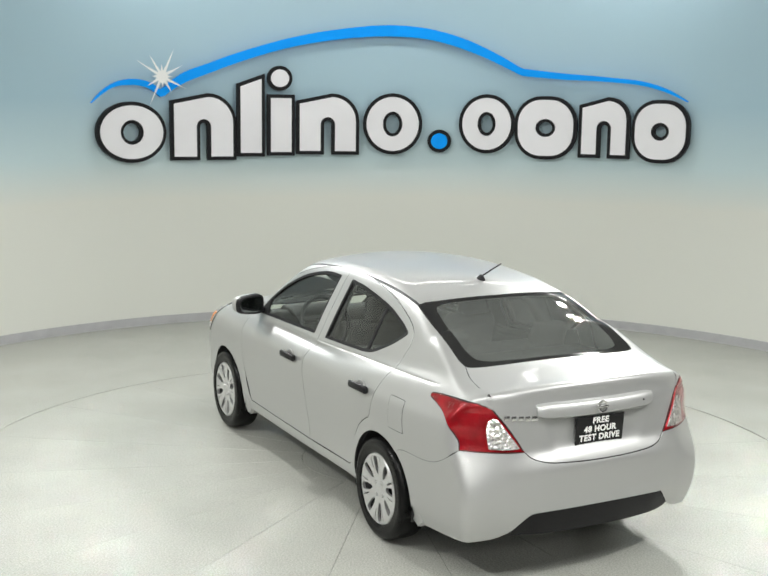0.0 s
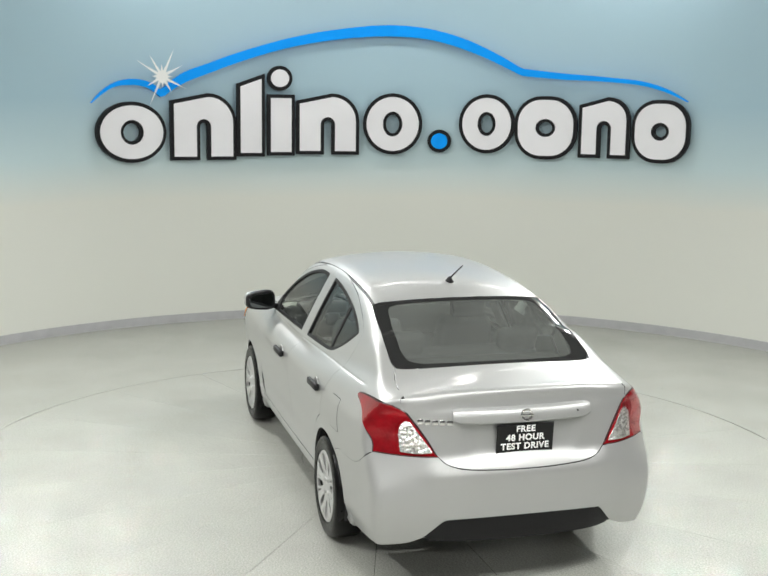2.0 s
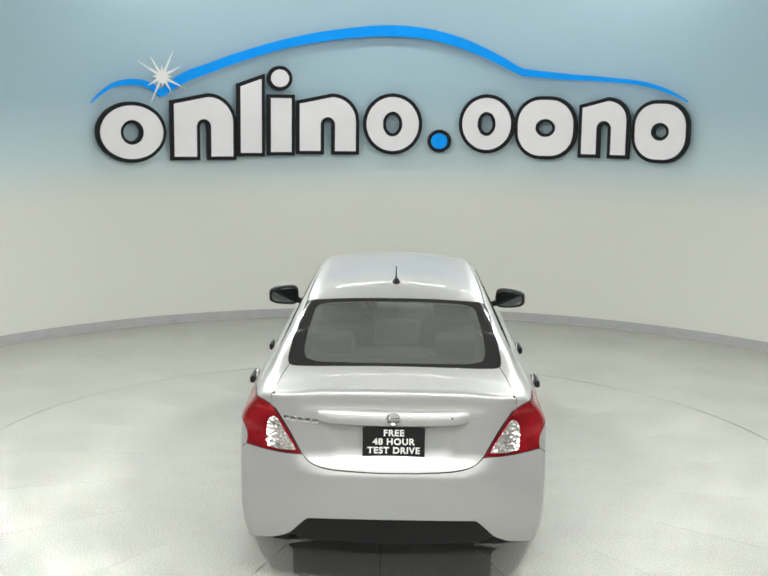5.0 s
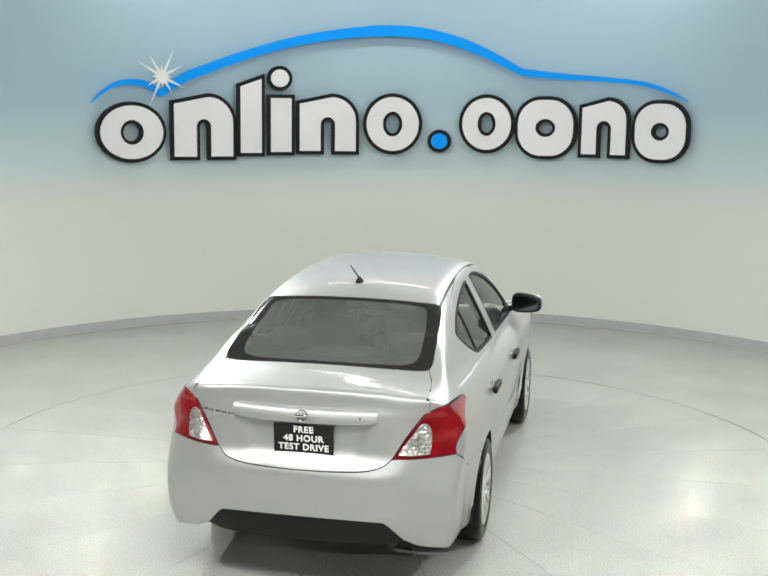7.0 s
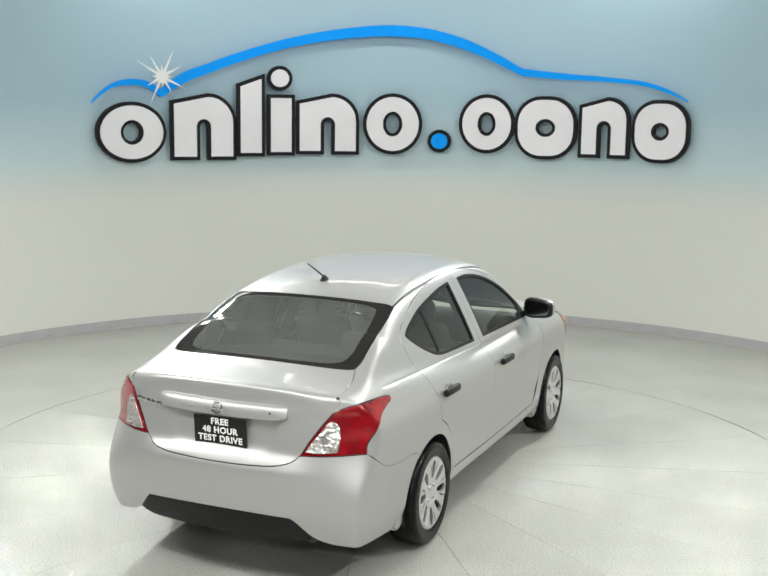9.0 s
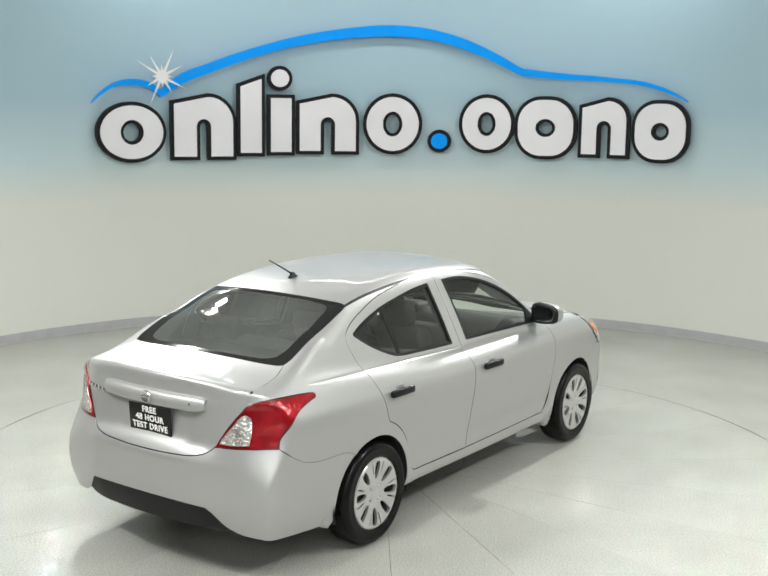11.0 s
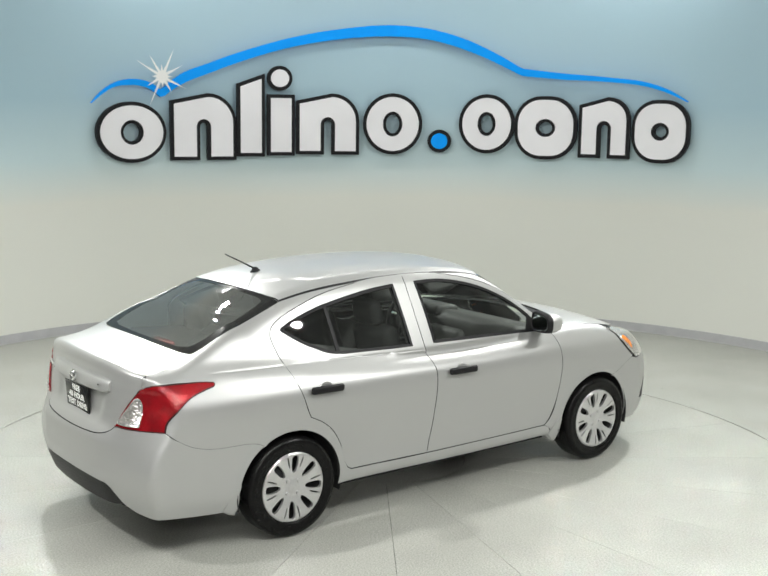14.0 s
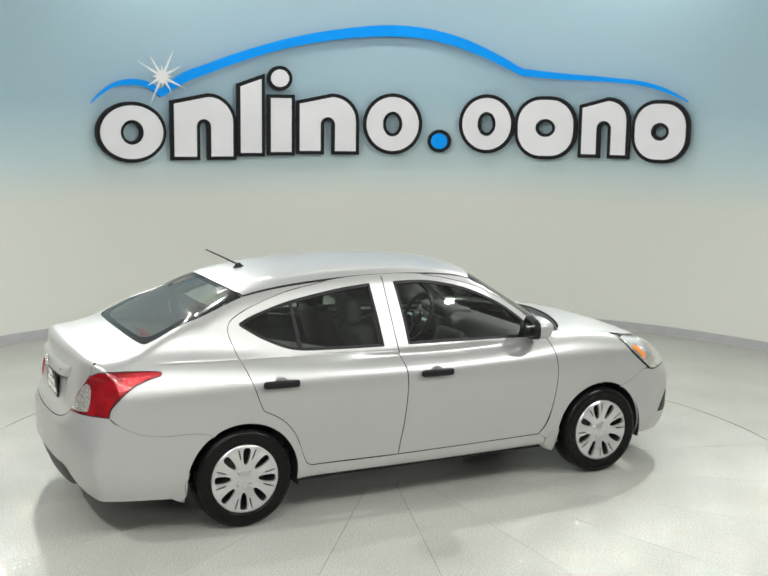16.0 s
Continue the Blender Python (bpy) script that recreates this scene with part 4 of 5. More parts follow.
    bmesh.ops.delete(bm, geom=loose, context="VERTS")
    bmesh.ops.recalc_face_normals(bm, faces=bm.faces)
    rim_edges = [e for e in bm.edges if len(e.link_faces) == 1]
    g = bmesh.ops.extrude_edge_only(bm, edges=rim_edges)
    bmesh.ops.translate(bm, verts=[v for v in g["geom"] if isinstance(v, bmesh.types.BMVert)], vec=(0, -0.018, 0))
    cover = part("wheel_cover", bm_mesh("wheel_cover", bm, True, 38), COVER, hub, "silver plastic wheel cover with eight windows")
    for k in range(4):
        a = math.pi / 4 + math.pi / 2 * k
        bm = lathe([(0.0, 0.088), (0.009, 0.087), (0.0115, 0.083), (0.0115, 0.064)], 12)
        part("wheel_nut", bm_mesh("wheel_nut", bm), COVER, cover, at=pose(0.052 * math.cos(a), 0, 0.052 * math.sin(a)))
    return hub


wheel = make_wheel()
wheel.parent = car
for i, (ax, s, turn) in enumerate(((REAR_AXLE, 1, 10), (REAR_AXLE, -1, -4), (FRONT_AXLE, 1, 20), (FRONT_AXLE, -1, 17))):
    m = pose(ax, s * TRACK, AXLE_Z - 0.002, 0, 0, 0 if s > 0 else 180) @ pose(0, 0, 0, 0, turn, 0)
    if i == 0:
        wheel.matrix_basis = m
    else:
        copy_thing(wheel, m).parent = car

# mud flaps behind the wheels
FLAPS = ([(-1.628, 0.37), (-1.648, 0.30), (-1.655, 0.24), (-1.652, 0.185), (-1.69, 0.195), (-1.75, 0.232), (-1.70, 0.30)],
         [(0.972, 0.42), (0.955, 0.34), (0.948, 0.26), (0.945, 0.20), (0.935, 0.185), (0.89, 0.20), (0.84, 0.245), (0.90, 0.33)])
for prof in FLAPS:
    for s in (1, -1):
        bm = bmesh.new()
        inner = [bm.verts.new((x, s * 0.70, z)) for x, z in prof]
        wide = on_side([(x, max(z, 0.24)) for x, z in prof])[:, 1]
        outer = [bm.verts.new((x, s * (y + 0.007 - 0.2 * max(0.0, 0.26 - z)), z)) for (x, z), y in zip(prof, wide)]
        bm.faces.new(inner)
        cap = bm.faces.new(outer)
        for k in range(len(prof)):
            q = (k + 1) % len(prof)
            bm.faces.new((inner[k], inner[q], outer[q], outer[k]))
        bmesh.ops.bevel(bm, geom=list(cap.edges), offset=0.012, segments=3, affect="EDGES")
        part("mud_flap", bm_mesh("mud_flap", bm, True, 50), PAINT, car, "silver mud flap")


def handle(x, z, s):
    y = float(on_side([(x, z)])[0][1])
    tilt = 0.8
    base = pose(x, s * y, z, 0, tilt, 0)
    n = 20
    # the dished cup behind the grip
    cup = lathe([(0.0, 0.001), (0.030, 0.002), (0.044, 0.005), (0.051, 0.004), (0.053, -0.003)], 32)
    bmesh.ops.scale(cup, verts=cup.verts, vec=(1.0, 1.0 * s, 0.98))
    c = part("door_cup", bm_mesh("door_cup", cup), PAINT, None, "silver dished handle cup", at=base @ pose(0, 0, -0.006))
    bm = box_bm(0.230, 0.030, 0.056, 0.0145, 4)
    for v in bm.verts:
        v.co.z *= 1 - 1.1 * (abs(v.co.x) / 0.1175) ** 4 * 0.35
        v.co.y -= 0.006 * (v.co.x / 0.1175) ** 2
    bmesh.ops.scale(bm, verts=bm.verts, vec=(1, s, 1))
    h = part("door_handle", bm_mesh("door_handle", bm), BLACK, None, "black plastic pull handle", at=base @ pose(0, s * 0.026, 0.004))
    return c, h


for doors, x, z in ((rear_doors, -1.075, 0.862), (front_doors, -0.018, 0.838)):
    for d, s in zip(doors, (1, -1)):
        for ob in handle(x, z, s):
            ob.parent = d


def oval_loft(rings, s, n=32, power=3.6):
    """Rounded-rectangle rings (x, half width, half height), lower towards the outer end."""
    bm = bmesh.new()
    loops = []
    for x, w, h in rings:
        loop = []
        for i in range(n):
            a = 2 * math.pi * (i + 0.5) / n
            c, d = math.cos(a), math.sin(a)
            y = math.copysign(abs(c) ** (2 / power), c)
            z = math.copysign(abs(d) ** (2 / power), d)
            loop.append(bm.verts.new((x, w * y, h * z * (1 - 0.13 * s * y))))
        loops.append(loop)
    for a, b in zip(loops, loops[1:]):
        for i in range(n):
            bm.faces.new((a[i], a[(i + 1) % n], b[(i + 1) % n], b[i]))
    bm.faces.new(loops[0])
    bm.faces.new(loops[-1])
    bmesh.ops.recalc_face_normals(bm, faces=bm.faces)
    return bm


def wing_mirror(s):
    m = new("wing_mirror")
    bm = oval_loft([(-0.050, 0.106, 0.066), (-0.020, 0.111, 0.070), (0.020, 0.104, 0.066), (0.052, 0.086, 0.054), (0.072, 0.060, 0.038), (0.080, 0.030, 0.019), (0.082, 0.010, 0.006)], s)
    part("shell", bm_mesh("shell", bm), PAINT, m, "silver mirror shell")
    bm = oval_loft([(-0.0675, 0.092, 0.051), (-0.0680, 0.096, 0.055), (-0.0735, 0.098, 0.057), (-0.0745, 0.101, 0.060), (-0.0725, 0.106, 0.065), (-0.066, 0.110, 0.069), (-0.036, 0.113, 0.072), (-0.032, 0.109, 0.068), (-0.032, 0.080, 0.050)], s)
    part("rim", bm_mesh("rim", bm), BLACK, m, "black mirror surround")
    bm = oval_loft([(-0.066, 0.094, 0.053), (-0.0705, 0.094, 0.053), (-0.0712, 0.0925, 0.0515), (-0.0713, 0.088, 0.047)], s)
    part("mirror_glass", bm_mesh("mirror_glass", bm), MIRROR, m, "mirror glass")
    part("stalk", bm_mesh("stalk", box_bm(0.07, 0.13, 0.040, 0.014, 3)), BLACK, m, "black mirror foot", at=pose(0.01, -s * 0.145, -0.060, 18 * s, 0, 0))
    m.parent = car
    m.matrix_basis = pose(0.735, s * 0.872, 1.075, 0, 0, 13 * s)


wing_mirror(1)
wing_mirror(-1)
# black sail where the mirror stands
sail = [on_side([(0.80, 1.015), (0.78, 0.990)]), on_side([(0.78, 0.990), (0.66, 0.992)]), on_side([(0.66, 0.992), (0.70, 1.06), (0.715, 1.10)]), on_side([(0.715, 1.10), (0.80, 1.015)])]
for ob, d in zip(panel("sail", BLACK, car, Roll, sail, lift=0.001, gap=0.0, label="black mirror triangle"), front_doors):
    ob.parent = d

# rear door's upright bar between its panes
bar_run = [on_side([(-0.925, 1.306), (-0.905, 1.305)]), on_side([(-0.905, 1.305), (-0.885, 1.03)]), on_side([(-0.885, 1.03), (-0.907, 1.032)]), on_side([(-0.907, 1.032), (-0.925, 1.306)])]
for ob, d in zip(panel("window_bar", BLACK, car, Roll, bar_run, lift=-0.004, gap=0.0, label="black bar between the panes"), rear_doors):
    ob.parent = d

# fuel flap
flap = [on_side([(-1.425, 0.72), (-1.425, 0.885)]), on_side([(-1.425, 0.885), (-1.435, 0.895), (-1.575, 0.895), (-1.585, 0.885)]), on_side([(-1.585, 0.885), (-1.585, 0.72)]), on_side([(-1.585, 0.72), (-1.575, 0.71), (-1.435, 0.71), (-1.425, 0.72)])]
v, f, n, _ = patch("fuel_flap", Roll, flap, step=0.02, lift=0.0022, gap=0.002, depth=0.004)
part("fuel_flap", mesh_of("fuel_flap", v, f, n), PAINT, car, "silver fuel filler flap")
v, f, n, _ = patch("fuel_flap_gap", Roll, flap, step=0.02, lift=0.0010, gap=-0.0012, depth=0.002)
part("fuel_flap_gap", mesh_of("fuel_flap_gap", v, f, n), BLACK, car)

# boot garnish, badge, plate
tx = lambda y, z: float(on_rear([(abs(y), z)])[0][0])
n = 25
vs, fs = [], []
prof = [(-0.002, -0.048), (0.016, -0.046), (0.026, -0.038), (0.030, -0.01), (0.024, 0.022), (0.014, 0.036), (-0.002, 0.040)]
for i in range(n):
    y = -0.385 + 0.77 * i / (n - 1)
    e = 1 - (abs(y) / 0.385) ** 18 * 0.45
    for dx, dz in prof:
        z = 0.942 + dz * (0.9 + 0.1 * (1 - (y / 0.385) ** 2)) * (0.4 + 0.6 * e) + 0.007 * (y / 0.385) ** 2
        vs.append((tx(y, z) - dx * e, y, z))
k = len(prof)
fs = [(i * k + j, i * k + j + 1, (i + 1) * k + j + 1, (i + 1) * k + j) for i in range(n - 1) for j in range(k - 1)]
fs += [tuple(range(k)), tuple(range((n - 1) * k, n * k))[::-1]]
bm = bmesh.new()
vv = [bm.verts.new(p) for p in vs]
for q in fs:
    bm.faces.new([vv[i] for i in q])
garnish = part("boot_garnish", bm_mesh("boot_garnish", bm, True, 40), PAINT, car, "silver boot handle bar")
bm = lathe([(0.0, 0.004), (0.004, 0.004), (0.0055, 0.0), ], 14)
part("keyhole", bm_mesh("keyhole", bm), BLACK, garnish, "dark lock hole", at=pose(tx(-0.30, 0.95) - 0.031, -0.30, 0.945, 0, 0, 90))
bm = lathe([(0.022, 0.0), (0.022, 0.008), (0.030, 0.011), (0.034, 0.006), (0.034, 0.0)], 32)
badge = part("badge_ring", bm_mesh("badge_ring", bm), CHROME, garnish, "plain chrome badge ring and bar", at=pose(-2.278, 0, 0.945, 0, 0, 90))
part("badge_bar", bm_mesh("badge_bar", box_bm(0.074, 0.010, 0.012, 0.003, 2)), CHROME, badge, at=pose(0, 0.008, 0))
y0 = 0.566
for k, w in enumerate((0.032, 0.028, 0.030, 0.028, 0.033)):
    yy = y0 - 0.0375 * k - w / 2
    bm = box_bm(0.006, w, 0.026, 0.002, 2)
    part("badge_block", bm_mesh("badge_block", bm), CHROME, car, "small chrome badge bar", at=pose(tx(yy, 0.915) - 0.004, yy, 0.918 - 0.002 * k, 0, 3, -9))

plate = part("dealer_plate", bm_mesh("dealer_plate", box_bm(0.008, 0.318, 0.162, 0.003, 2)), GLOSS_BLACK, car, "black dealer plate with white lettering", at=pose(-2.258, -0.004, 0.812, 0, -4, 0))


def lettering(text, size, x, y, z, parent):
    cu = bpy.data.curves.new("lettering", "FONT")
    cu.body, cu.size, cu.align_x, cu.align_y, cu.extrude, cu.offset = text, size, "CENTER", "CENTER", 0.0008, 0.0016
    cu.space_character = 1.12
    tmp = bpy.data.objects.new("lettering", cu)
    scene.collection.objects.link(tmp)
    bpy.context.view_layer.update()
    me = bpy.data.meshes.new_from_object(tmp.evaluated_get(bpy.context.evaluated_depsgraph_get()))
    bpy.data.objects.remove(tmp)
    bpy.data.curves.remove(cu)
    m = Matrix(((0, 0, -1, x), (-1, 0, 0, y), (0, 1, 0, z), (0, 0, 0, 1)))
    bm = bmesh.new()
    bm.from_mesh(me)
    bmesh.ops.remove_doubles(bm, verts=bm.verts, dist=1e-6)
    left = set(bm.faces)
    while left:   # one part for each character
        todo, piece = [left.pop()], []
        while todo:
            f = todo.pop()
            piece.append(f)
            for e in f.edges:
                for g in e.link_faces:
                    if g in left:
                        left.discard(g)
                        todo.append(g)
        vs = sorted({v for f in piece for v in f.verts}, key=lambda v: v.index)
        at = {v: i for i, v in enumerate(vs)}
        part("letter", mesh_of("letter", [v.co for v in vs], [[at[v] for v in f.verts] for f in piece], smooth=False), WHITE_INK, parent, "white printed letter", at=m)
    bm.free()
    bpy.data.meshes.remove(me)


lettering("FREE", 0.047, -0.0048, 0.0, 0.054, plate)
lettering("48 HOUR", 0.047, -0.0048, 0.0, 0.007, plate)
lettering("TEST DRIVE", 0.047, -0.0048, 0.0, -0.040, plate)
for k in range(9):
    part("small_print", bm_mesh("small_print", box_bm(0.001, 0.011, 0.003)), WHITE_INK, plate, at=pose(-0.0046, 0.064 - 0.016 * k, -0.0745))

# aerial
bm = lathe([(0.0, 0.028), (0.010, 0.026), (0.022, 0.010), (0.030, 0.0), (0.030, -0.01)], 20, "z")
bmesh.ops.scale(bm, verts=bm.verts, vec=(1.25, 0.8, 1))
az = float(on_top([(-1.05, 0.0)])[0][2])
aerial = part("aerial_base", bm_mesh("aerial_base", bm), BLACK, car, "black roof aerial", at=pose(-1.05, 0, az + 0.002, 0, -8, 0))
part("aerial_rod", bm_mesh("aerial_rod", tube_bm([(0, 0, 0.015), (-0.10, 0, 0.085), (-0.20, 0, 0.152)], [0.006, 0.0045, 0.0035], 8)), BLACK, aerial)

# ---- the cabin ----
part("cabin_floor", bm_mesh("cabin_floor", box_bm(2.5, 1.3, 0.05, m=pose(-0.25, 0, 0.36))), FABRIC, car)
part("parcel_shelf", bm_mesh("parcel_shelf", box_bm(0.62, 1.16, 0.03, 0.01, m=pose(-1.60, 0, 1.045, 0, 3, 0))), FABRIC, car, "charcoal parcel shelf")
part("stop_lamp", bm_mesh("stop_lamp", box_bm(0.05, 0.22, 0.032, 0.012, 3, m=pose(-1.70, 0, 1.075))), RED, car, "red high stop lamp")


def seat(x, y, w, tilt=18, head=True):
    s = new("seat")
    bm = box_bm(0.50, w, 0.16, 0.06, 4, m=pose(0, 0, 0.0, 0, -6, 0))
    part("cushion", bm_mesh("cushion", bm), FABRIC, s, at=pose(0.0, 0, 0.50))
    bm = box_bm(0.14, w * 0.96, 0.60, 0.06, 4)
    for v in bm.verts:
        v.co.y *= 1 - 0.18 * max(0, v.co.z) / 0.3
    part("backrest", bm_mesh("backrest", bm), FABRIC, s, at=pose(-0.33, 0, 0.82, 0, -tilt, 0))
    if head:
        for hy in ((0.0,) if w < 0.8 else (0.36, -0.36)):
            hr = part("headrest", bm_mesh("headrest", box_bm(0.10, 0.25, 0.17, 0.045, 4)), FABRIC, s, at=pose(-0.47, hy, 1.19 if w < 0.8 else 1.12, 0, -tilt + 6, 0))
    s.parent = car
    s.matrix_basis = pose(x, y, 0)


seat(0.05, 0.36, 0.47)
seat(0.05, -0.36, 0.47)
seat(-0.80, 0.0, 1.24, 28)
bm = box_bm(0.42, 1.36, 0.24, 0.09, 4, m=pose(0.80, 0, 0.88, 0, 8, 0))
box_bm(0.20, 0.38, 0.22, 0.05, 4, m=pose(0.60, 0, 0.80, 0, 20, 0), bm=bm)
box_bm(0.24, 0.42, 0.09, 0.04, 3, m=pose(0.72, 0.36, 1.0, 0, 6, 0), bm=bm)
part("dashboard", bm_mesh("dashboard", bm), TRIM_GREY, car, "dark grey dashboard")
ring = bmesh.new()
pts = [(0, 0.185 * math.cos(2 * math.pi * i / 28), 0.185 * math.sin(2 * math.pi * i / 28)) for i in range(29)]
tube_bm(pts, 0.016, 8, ring)
sw = part("steering_wheel", bm_mesh("steering_wheel", ring), BLACK, car, "black steering wheel with silver spokes", at=pose(0.47, 0.36, 0.955, 0, 24, 0))
bm = box_bm(0.05, 0.12, 0.10, 0.03, 3)
part("hub", bm_mesh("hub", bm), BLACK, sw)
for a in (0, 180, 270):
    part("spoke", bm_mesh("spoke", box_bm(0.014, 0.13, 0.030, 0.006, 2, m=pose(0, 0.11, 0))), CHROME if a != 270 else BLACK, sw, at=pose(0, 0, 0, a, 0, 0))
part("rear_view_mirror", bm_mesh("rear_view_mirror", box_bm(0.03, 0.22, 0.06, 0.014, 3)), BLACK, car, at=pose(0.50, 0, 1.33, 0, 10, 0))
trim_run = [on_side([(0.80, 0.975), (-0.3, 0.99), (-1.24, 1.15)]), on_side([(-1.24, 1.15), (-1.15, 0.75), (-0.9, 0.4)]), on_side([(-0.9, 0.4), (0.75, 0.4)]), on_side([(0.75, 0.4), (0.85, 0.7), (0.80, 0.975)])]
panel("door_trim", TRIM_GREY, car, Roll, trim_run, step=0.06, lift=-0.05, gap=0.0, label="dark inner door trim")
pillar = [on_side([(-0.19, 1.40), (-0.36, 1.40)]), on_side([(-0.36, 1.40), (-0.34, 0.95)]), on_side([(-0.34, 0.95), (-0.16, 0.95)]), on_side([(-0.16, 0.95), (-0.19, 1.40)])]
panel("pillar_trim", TRIM_GREY, car, Roll, pillar, step=0.05, lift=-0.04, gap=0.0, label="grey inner door pillar")

# ---- sign on the wall: raised plain shapes with a dark edge ----
sign = new("wall_sign")
tagged(sign, "raised pale grey shapes with black edges under a blue car outline", "wall sign")


def ellipse(w, h, n=40, cx=0.0, cy=0.0):
    return [(cx + w / 2 * math.cos(2 * math.pi * i / n), cy + h / 2 * math.sin(2 * math.pi * i / n)) for i in range(n)]


def shape_block(w, h):
    return [[(-w / 2, -h / 2), (w / 2, -h / 2), (w / 2, h / 2), (-w / 2, h / 2)]]


def shape_slant(w, h):
    return [[(-w / 2, -h / 2), (w / 2, -h / 2), (w / 2, h / 2), (-w / 2, h / 2 - 0.09)]]


def shape_oval(w, h):
    """A plain ring."""
    return [ellipse(w, h), ellipse(w * 0.37, h * 0.46)]


def shape_arch(w, h):
    """A plain arch with one rounded shoulder, open below."""
    r, s, top = w * 0.42, 0.085, h * 0.13
    out = [(-w / 2, -h / 2), (-s, -h / 2)]
    out += [(s * math.cos(math.pi - math.pi * i / 10), top - s + s * math.sin(math.pi * i / 10)) for i in range(11)]
    out += [(s, -h / 2), (w / 2, -h / 2)]
    out += [(w / 2 - r + r * math.cos(math.pi / 2 * i / 8), h / 2 - r + r * math.sin(math.pi / 2 * i / 8)) for i in range(9)]
    return [out + [(-w / 2, h / 2 - 0.08)]]


def shape_round(w, h, r=0.42):
    """A plain rounded block with a small round opening."""
    r = min(w, h) * r
    out = []
    for cx, cy, a0 in ((w / 2 - r, -h / 2 + r, -90), (w / 2 - r, h / 2 - r, 0), (-w / 2 + r, h / 2 - r, 90), (-w / 2 + r, -h / 2 + r, 180)):
        out += [(cx + r * math.cos(radians(a0 + 90 * i / 8)), cy + r * math.sin(radians(a0 + 90 * i / 8))) for i in range(9)]
    return [out, ellipse(w * 0.36, h * 0.32)]


def grow(loop, d):
    q = np.array(loop)
    a, b = q - np.roll(q, 1, 0), np.roll(q, -1, 0) - q
    a /= np.maximum(np.linalg.norm(a, axis=1), 1e-9)[:, None]
    b /= np.maximum(np.linalg.norm(b, axis=1), 1e-9)[:, None]
    n1, n2 = np.stack([a[:, 1], -a[:, 0]], 1), np.stack([b[:, 1], -b[:, 0]], 1)
    m = n1 + n2
    m /= np.maximum((m * n1).sum(1), 0.35)[:, None] * 1.0
    return q + m * d


def slab(name, loops, z0, z1, mat, parent, place):
    """An extruded plate with holes; place(u, v, out) sets its points."""
    from mathutils.geometry import delaunay_2d_cdt
    rings = [np.array(r) for r in loops]
    pts, edges, base = np.vstack(rings), [], 0
    for r in rings:
        edges += [(base + i, base + (i + 1) % len(r)) for i in range(len(r))]
        base += len(r)
    vq, _, fs, _, _, _ = delaunay_2d_cdt([Vector(p) for p in pts], edges, [], 1, 1e-6)
    vq = np.array([tuple(v) for v in vq])
    fs = np.array([f for f in fs if len(f) == 3])
    cen = vq[fs].mean(1)
    ok = inside(rings[0], cen)
    for h in rings[1:]:
        ok &= ~inside(h, cen)
    bm = bmesh.new()
    front = [bm.verts.new(place(u, v, z1)) for u, v in vq]
    back = [bm.verts.new(place(u, v, z0)) for u, v in vq]
    seen = {}
    for f in fs[ok]:
        bm.faces.new([front[i] for i in f])
        bm.faces.new([back[i] for i in f[::-1]])
        for a, b in ((f[0], f[1]), (f[1], f[2]), (f[2], f[0])):
            seen[(a, b)] = 1
    for a, b in list(seen):
        if (b, a) not in seen:
            bm.faces.new((front[a], back[a], back[b], front[b]))
    return part(name, bm_mesh(name, bm, False), mat, parent)


def flat_on_wall(phi, z):
    o = wall_at(phi, z)
    a = radians(phi)
    u, n = Vector((math.cos(a), -math.sin(a), 0)), Vector((-math.sin(a), -math.cos(a), 0))
    return lambda x, y, out: o + u * x + Vector((0, 0, y)) + n * out


OUT = 0.10   # how far the shapes stand off the wall
SHAPES = [  # degrees round, low and high edge, width in degrees, kind
    (-34.97, 1.895, 2.48, 8.2, "oval"), (-25.6, 1.915, 2.585, 7.7, "arch"), (-19.4, 1.955, 2.80, 2.75, "slant"), (-15.45, 1.966, 2.585, 2.7, "block"),
    (-15.6, 2.71, 2.91, 2.36, "disc"), (-9.3, 1.98, 2.605, 7.4, "arch"), (-0.76, 1.988, 2.617, 6.9, "oval"), (5.42, 2.02, 2.203, 2.18, "dot"),
    (11.6, 2.02, 2.62, 6.4, "oval"), (19.3, 1.967, 2.605, 7.2, "round"), (26.9, 2.0, 2.60, 5.7, "arch"), (34.15, 1.967, 2.576, 6.5, "round")]
for phi, z0, z1, dw, kind in SHAPES:
    w, h = 2 * (WALL_R - OUT) * math.sin(radians(dw / 2)), z1 - z0
    loops = {"oval": shape_oval, "arch": shape_arch, "block": shape_block, "slant": shape_slant, "round": shape_round}.get(kind, lambda a, b: [ellipse(a, b)])(w, h)
    place = flat_on_wall(phi, (z0 + z1) / 2)
    edge = [grow(r, 0.042 if i == 0 else -0.036) for i, r in enumerate(loops)]
    slab("shape_edge", edge, OUT - 0.05, OUT, SIGN_BLACK, sign, place)
    slab("shape_face", loops, OUT + 0.001, OUT + 0.012, SIGN_BLUE if kind == "dot" else SIGN_WHITE, sign, place)

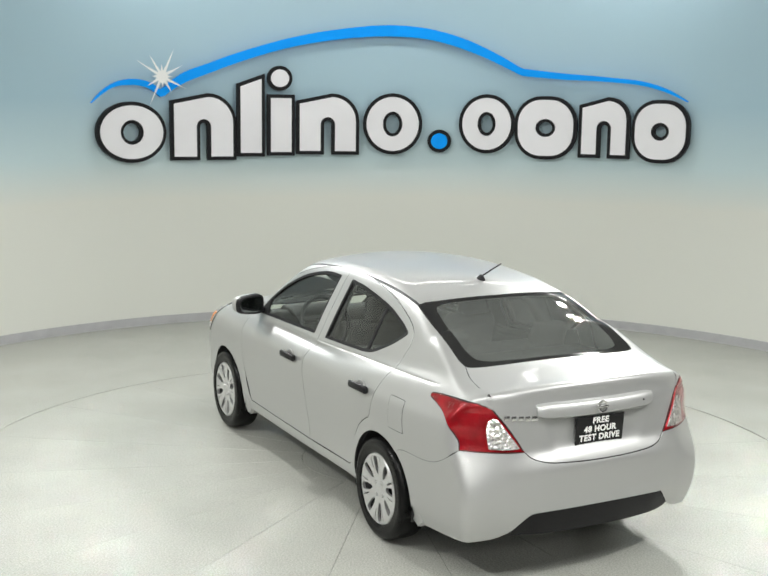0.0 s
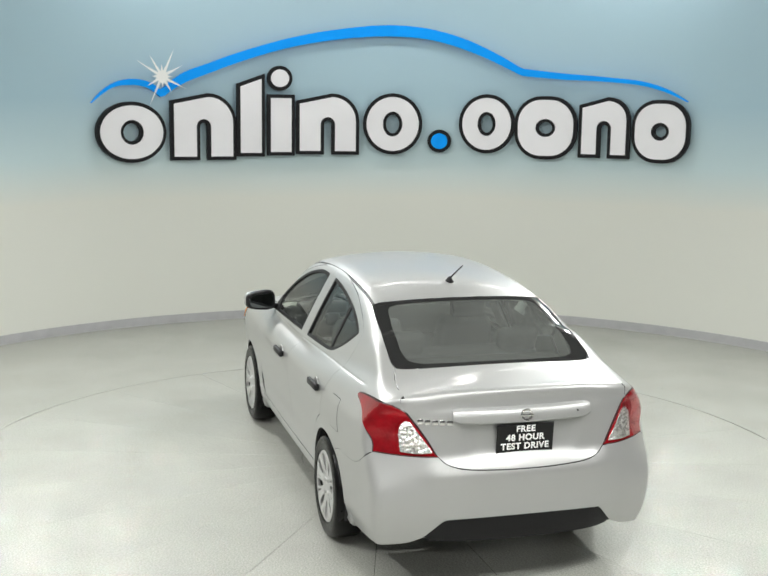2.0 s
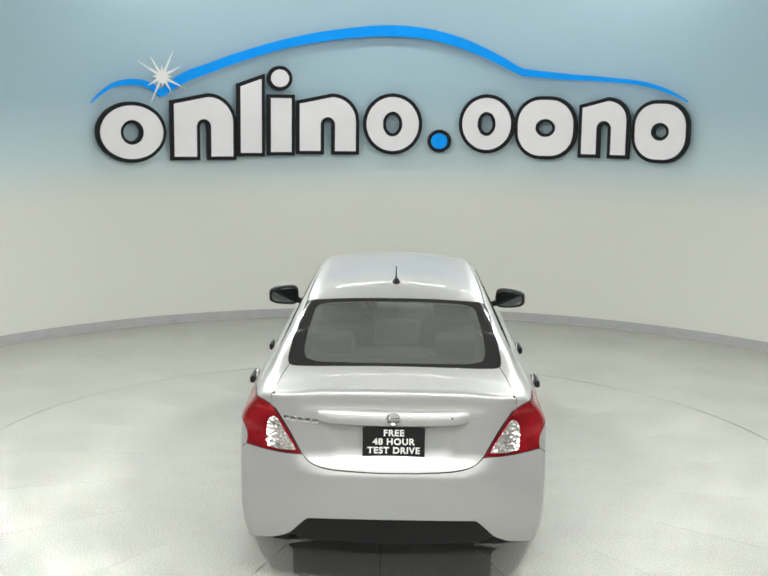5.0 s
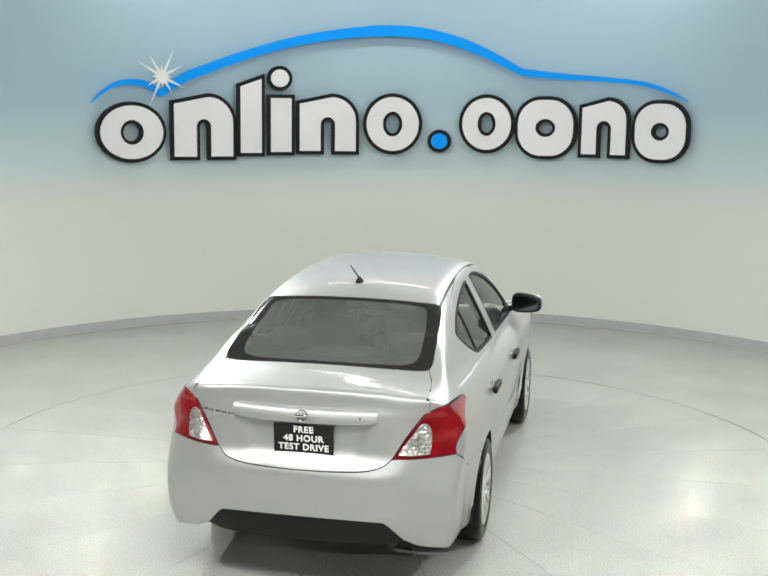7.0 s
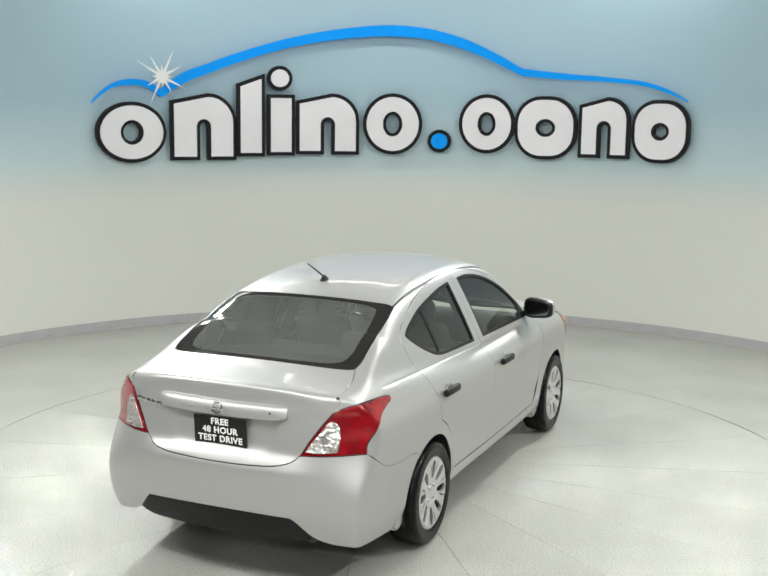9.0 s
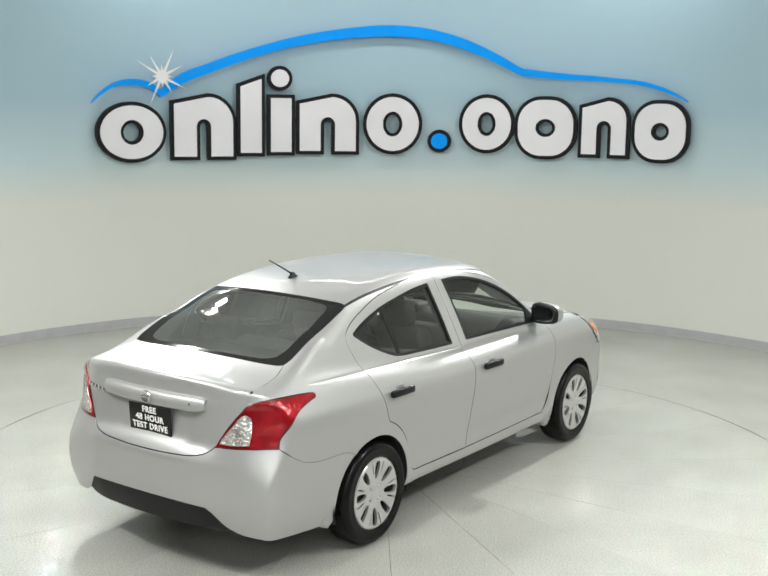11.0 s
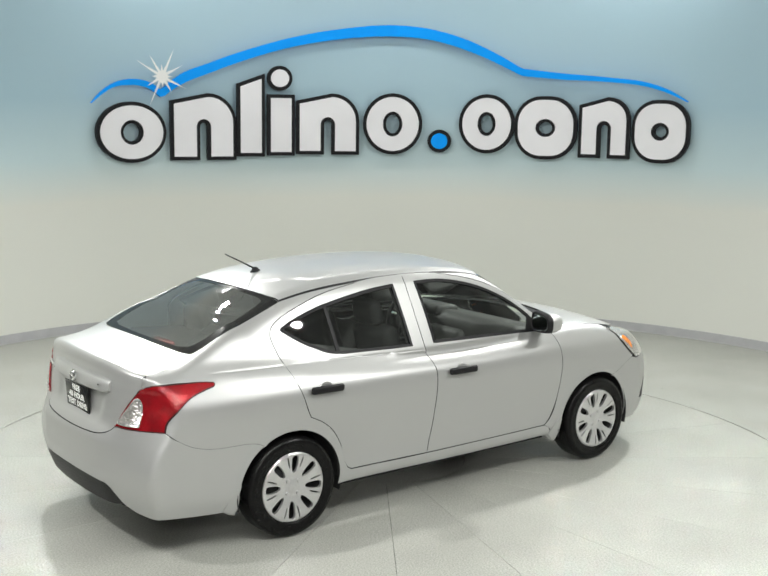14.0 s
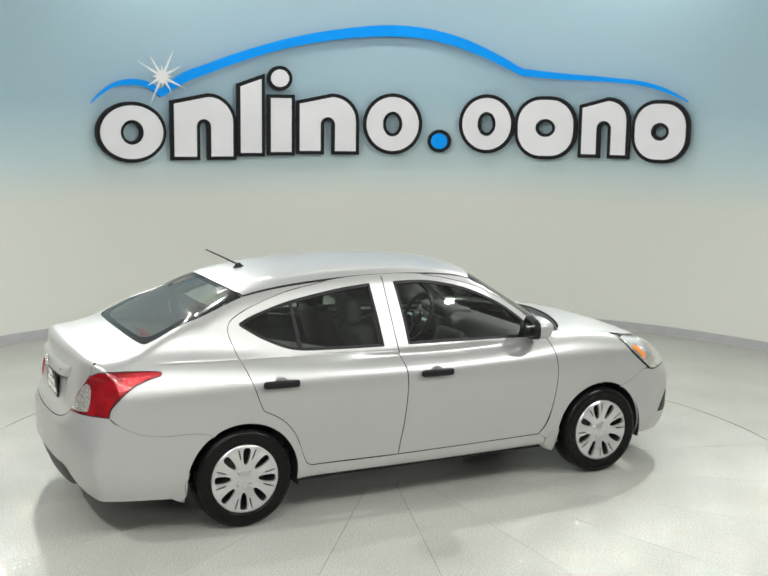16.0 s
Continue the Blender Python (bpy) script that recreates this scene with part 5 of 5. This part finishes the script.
SWOOP = [(-40.1, 2.50, 0.0), (-39.0, 2.592, 0.03), (-37.2, 2.694, 0.044), (-35.2, 2.731, 0.068), (-33.5, 2.725, 0.068), (-32.1, 2.68, 0.075), (-31.0, 2.605, 0.085), (-30.6, 2.64, 0.10),
         (-28.33, 2.78, 0.118), (-25.2, 2.893, 0.114), (-20.1, 3.061, 0.11), (-13.7, 3.228, 0.108), (-7.4, 3.33, 0.116), (-1.0, 3.374, 0.128), (4.05, 3.337, 0.122),
         (9.15, 3.207, 0.122), (13.0, 3.055, 0.106), (16.0, 2.915, 0.085), (21.3, 2.87, 0.071), (27.6, 2.832, 0.05), (32.0, 2.785, 0.048), (35.1, 2.70, 0.037), (37.4, 2.60, 0.01)]
bm = bmesh.new()
q = np.array(SWOOP)
ph = np.linspace(q[0, 0], q[-1, 0], 140)
zc, th = np.zeros(len(ph)), np.interp(ph, q[:, 0], q[:, 2])
for lo, hi in ((0, 7), (6, 18), (17, 23)):   # smooth between the two kinks
    ok = (ph >= q[lo, 0]) & (ph <= q[hi - 1, 0])
    zc[ok] = curve(q[lo:hi, :2], ph[ok])
rows = []
for a, z, t in zip(ph, zc, th):
    rows.append([bm.verts.new(wall_at(a, z + dz * t, o)) for dz, o in ((0.5, OUT - 0.04), (0.5, OUT), (-0.5, OUT), (-0.5, OUT - 0.04))])
for a, b in zip(rows, rows[1:]):
    for k in range(4):
        bm.faces.new((a[k], a[(k + 1) % 4], b[(k + 1) % 4], b[k]))
part("car_outline", bm_mesh("car_outline", bm, False), SIGN_BLUE, sign, "bright blue car outline")

# a glint on the outline's kink, built as a flat white star shape
RAYS = [(0, 0.12), (28, 0.27), (65, 0.33), (92, 0.13), (122, 0.27), (150, 0.34), (180, 0.12), (212, 0.20), (245, 0.34), (272, 0.12), (302, 0.20), (335, 0.32)]
glint_star = []
for k, (a, r) in enumerate(RAYS):
    b = radians((a + (RAYS[(k + 1) % len(RAYS)][0] - a) % 360 / 2))
    glint_star += [(r * math.cos(radians(a)), r * math.sin(radians(a))), (0.062 * math.cos(b), 0.062 * math.sin(b))]
slab("glint_star", [glint_star], OUT + 0.014, OUT + 0.020, WHITE_INK, sign, flat_on_wall(-31.0, 2.80))["label"] = "flat white many-pointed star that draws a glint"

# ---- ceiling fixtures ----
for y, z in ((-11.5, CEILING_Z), (-5.2, CEILING_Z), (WALL_ROW_Y, WALL_ROW_Z)):
    for x in (-2.7, 0.0, 2.7):
        fx = new("ceiling_light")
        tagged(fx, "long white ceiling tube light, switched on", "ceiling light", "ceiling tube lights")
        part("housing", bm_mesh("housing", box_bm(2.4, 0.2, 0.06, 0.01)), BASE, fx, at=pose(0, 0, -0.03))
        part("tube", bm_mesh("tube", box_bm(2.3, 0.07, 0.03, 0.012, 2)), TUBE, fx, at=pose(0, 0, -0.078))
        if z < CEILING_Z:
            for hx in (-0.9, 0.9):
                part("hanger", bm_mesh("hanger", tube_bm([(hx, 0, -0.01), (hx, 0, CEILING_Z - z)], 0.006, 6)), STEEL, fx)
        fx.matrix_basis = pose(x, y, z)


for x, y, tx_, ty_ in ((-3.3, 3.4, -1.15, -0.6), (3.4, 3.4, 1.2, -0.6), (-4.9, -2.7, 0, 0), (4.9, -2.7, 0, 0)):
    fl = new("floodlight")
    tagged(fl, "small dark floodlight hung from the ceiling, switched on", "floodlight", "ceiling floodlights")
    aim = look((x, y, CEILING_Z - 0.35), (tx_, ty_, 0.4))
    bm = lathe([(0.0, 0.16), (0.05, 0.16), (0.09, 0.02), (0.095, -0.02), (0.088, -0.02), (0.082, 0.02)], 24, "z")
    fl.matrix_basis = aim
    part("housing", bm_mesh("housing", bm), BLACK, fl)
    rod = tube_bm([aim.inverted() @ Vector((x, y, CEILING_Z)), (0, 0, 0.1)], 0.012, 8)
    part("hanger", bm_mesh("hanger", rod), BLACK, fl)


def motions():
    """The turntable turns at an even rate and carries the car."""
    rows_t, rows_c = [], []
    for k in range(33):
        t = 0.5 * k
        a = TURN_START + TURN_RATE * t
        rows_t.append((t, pose(0, 0, 0, 0, 0, a)))
        rows_c.append((t, pose(0, 0, 0, 0, 0, a) @ pose(-CAR_OFF[0], -CAR_OFF[1], 0)))
    walk(turntable, rows_t)
    walk(car, rows_c)


motions()
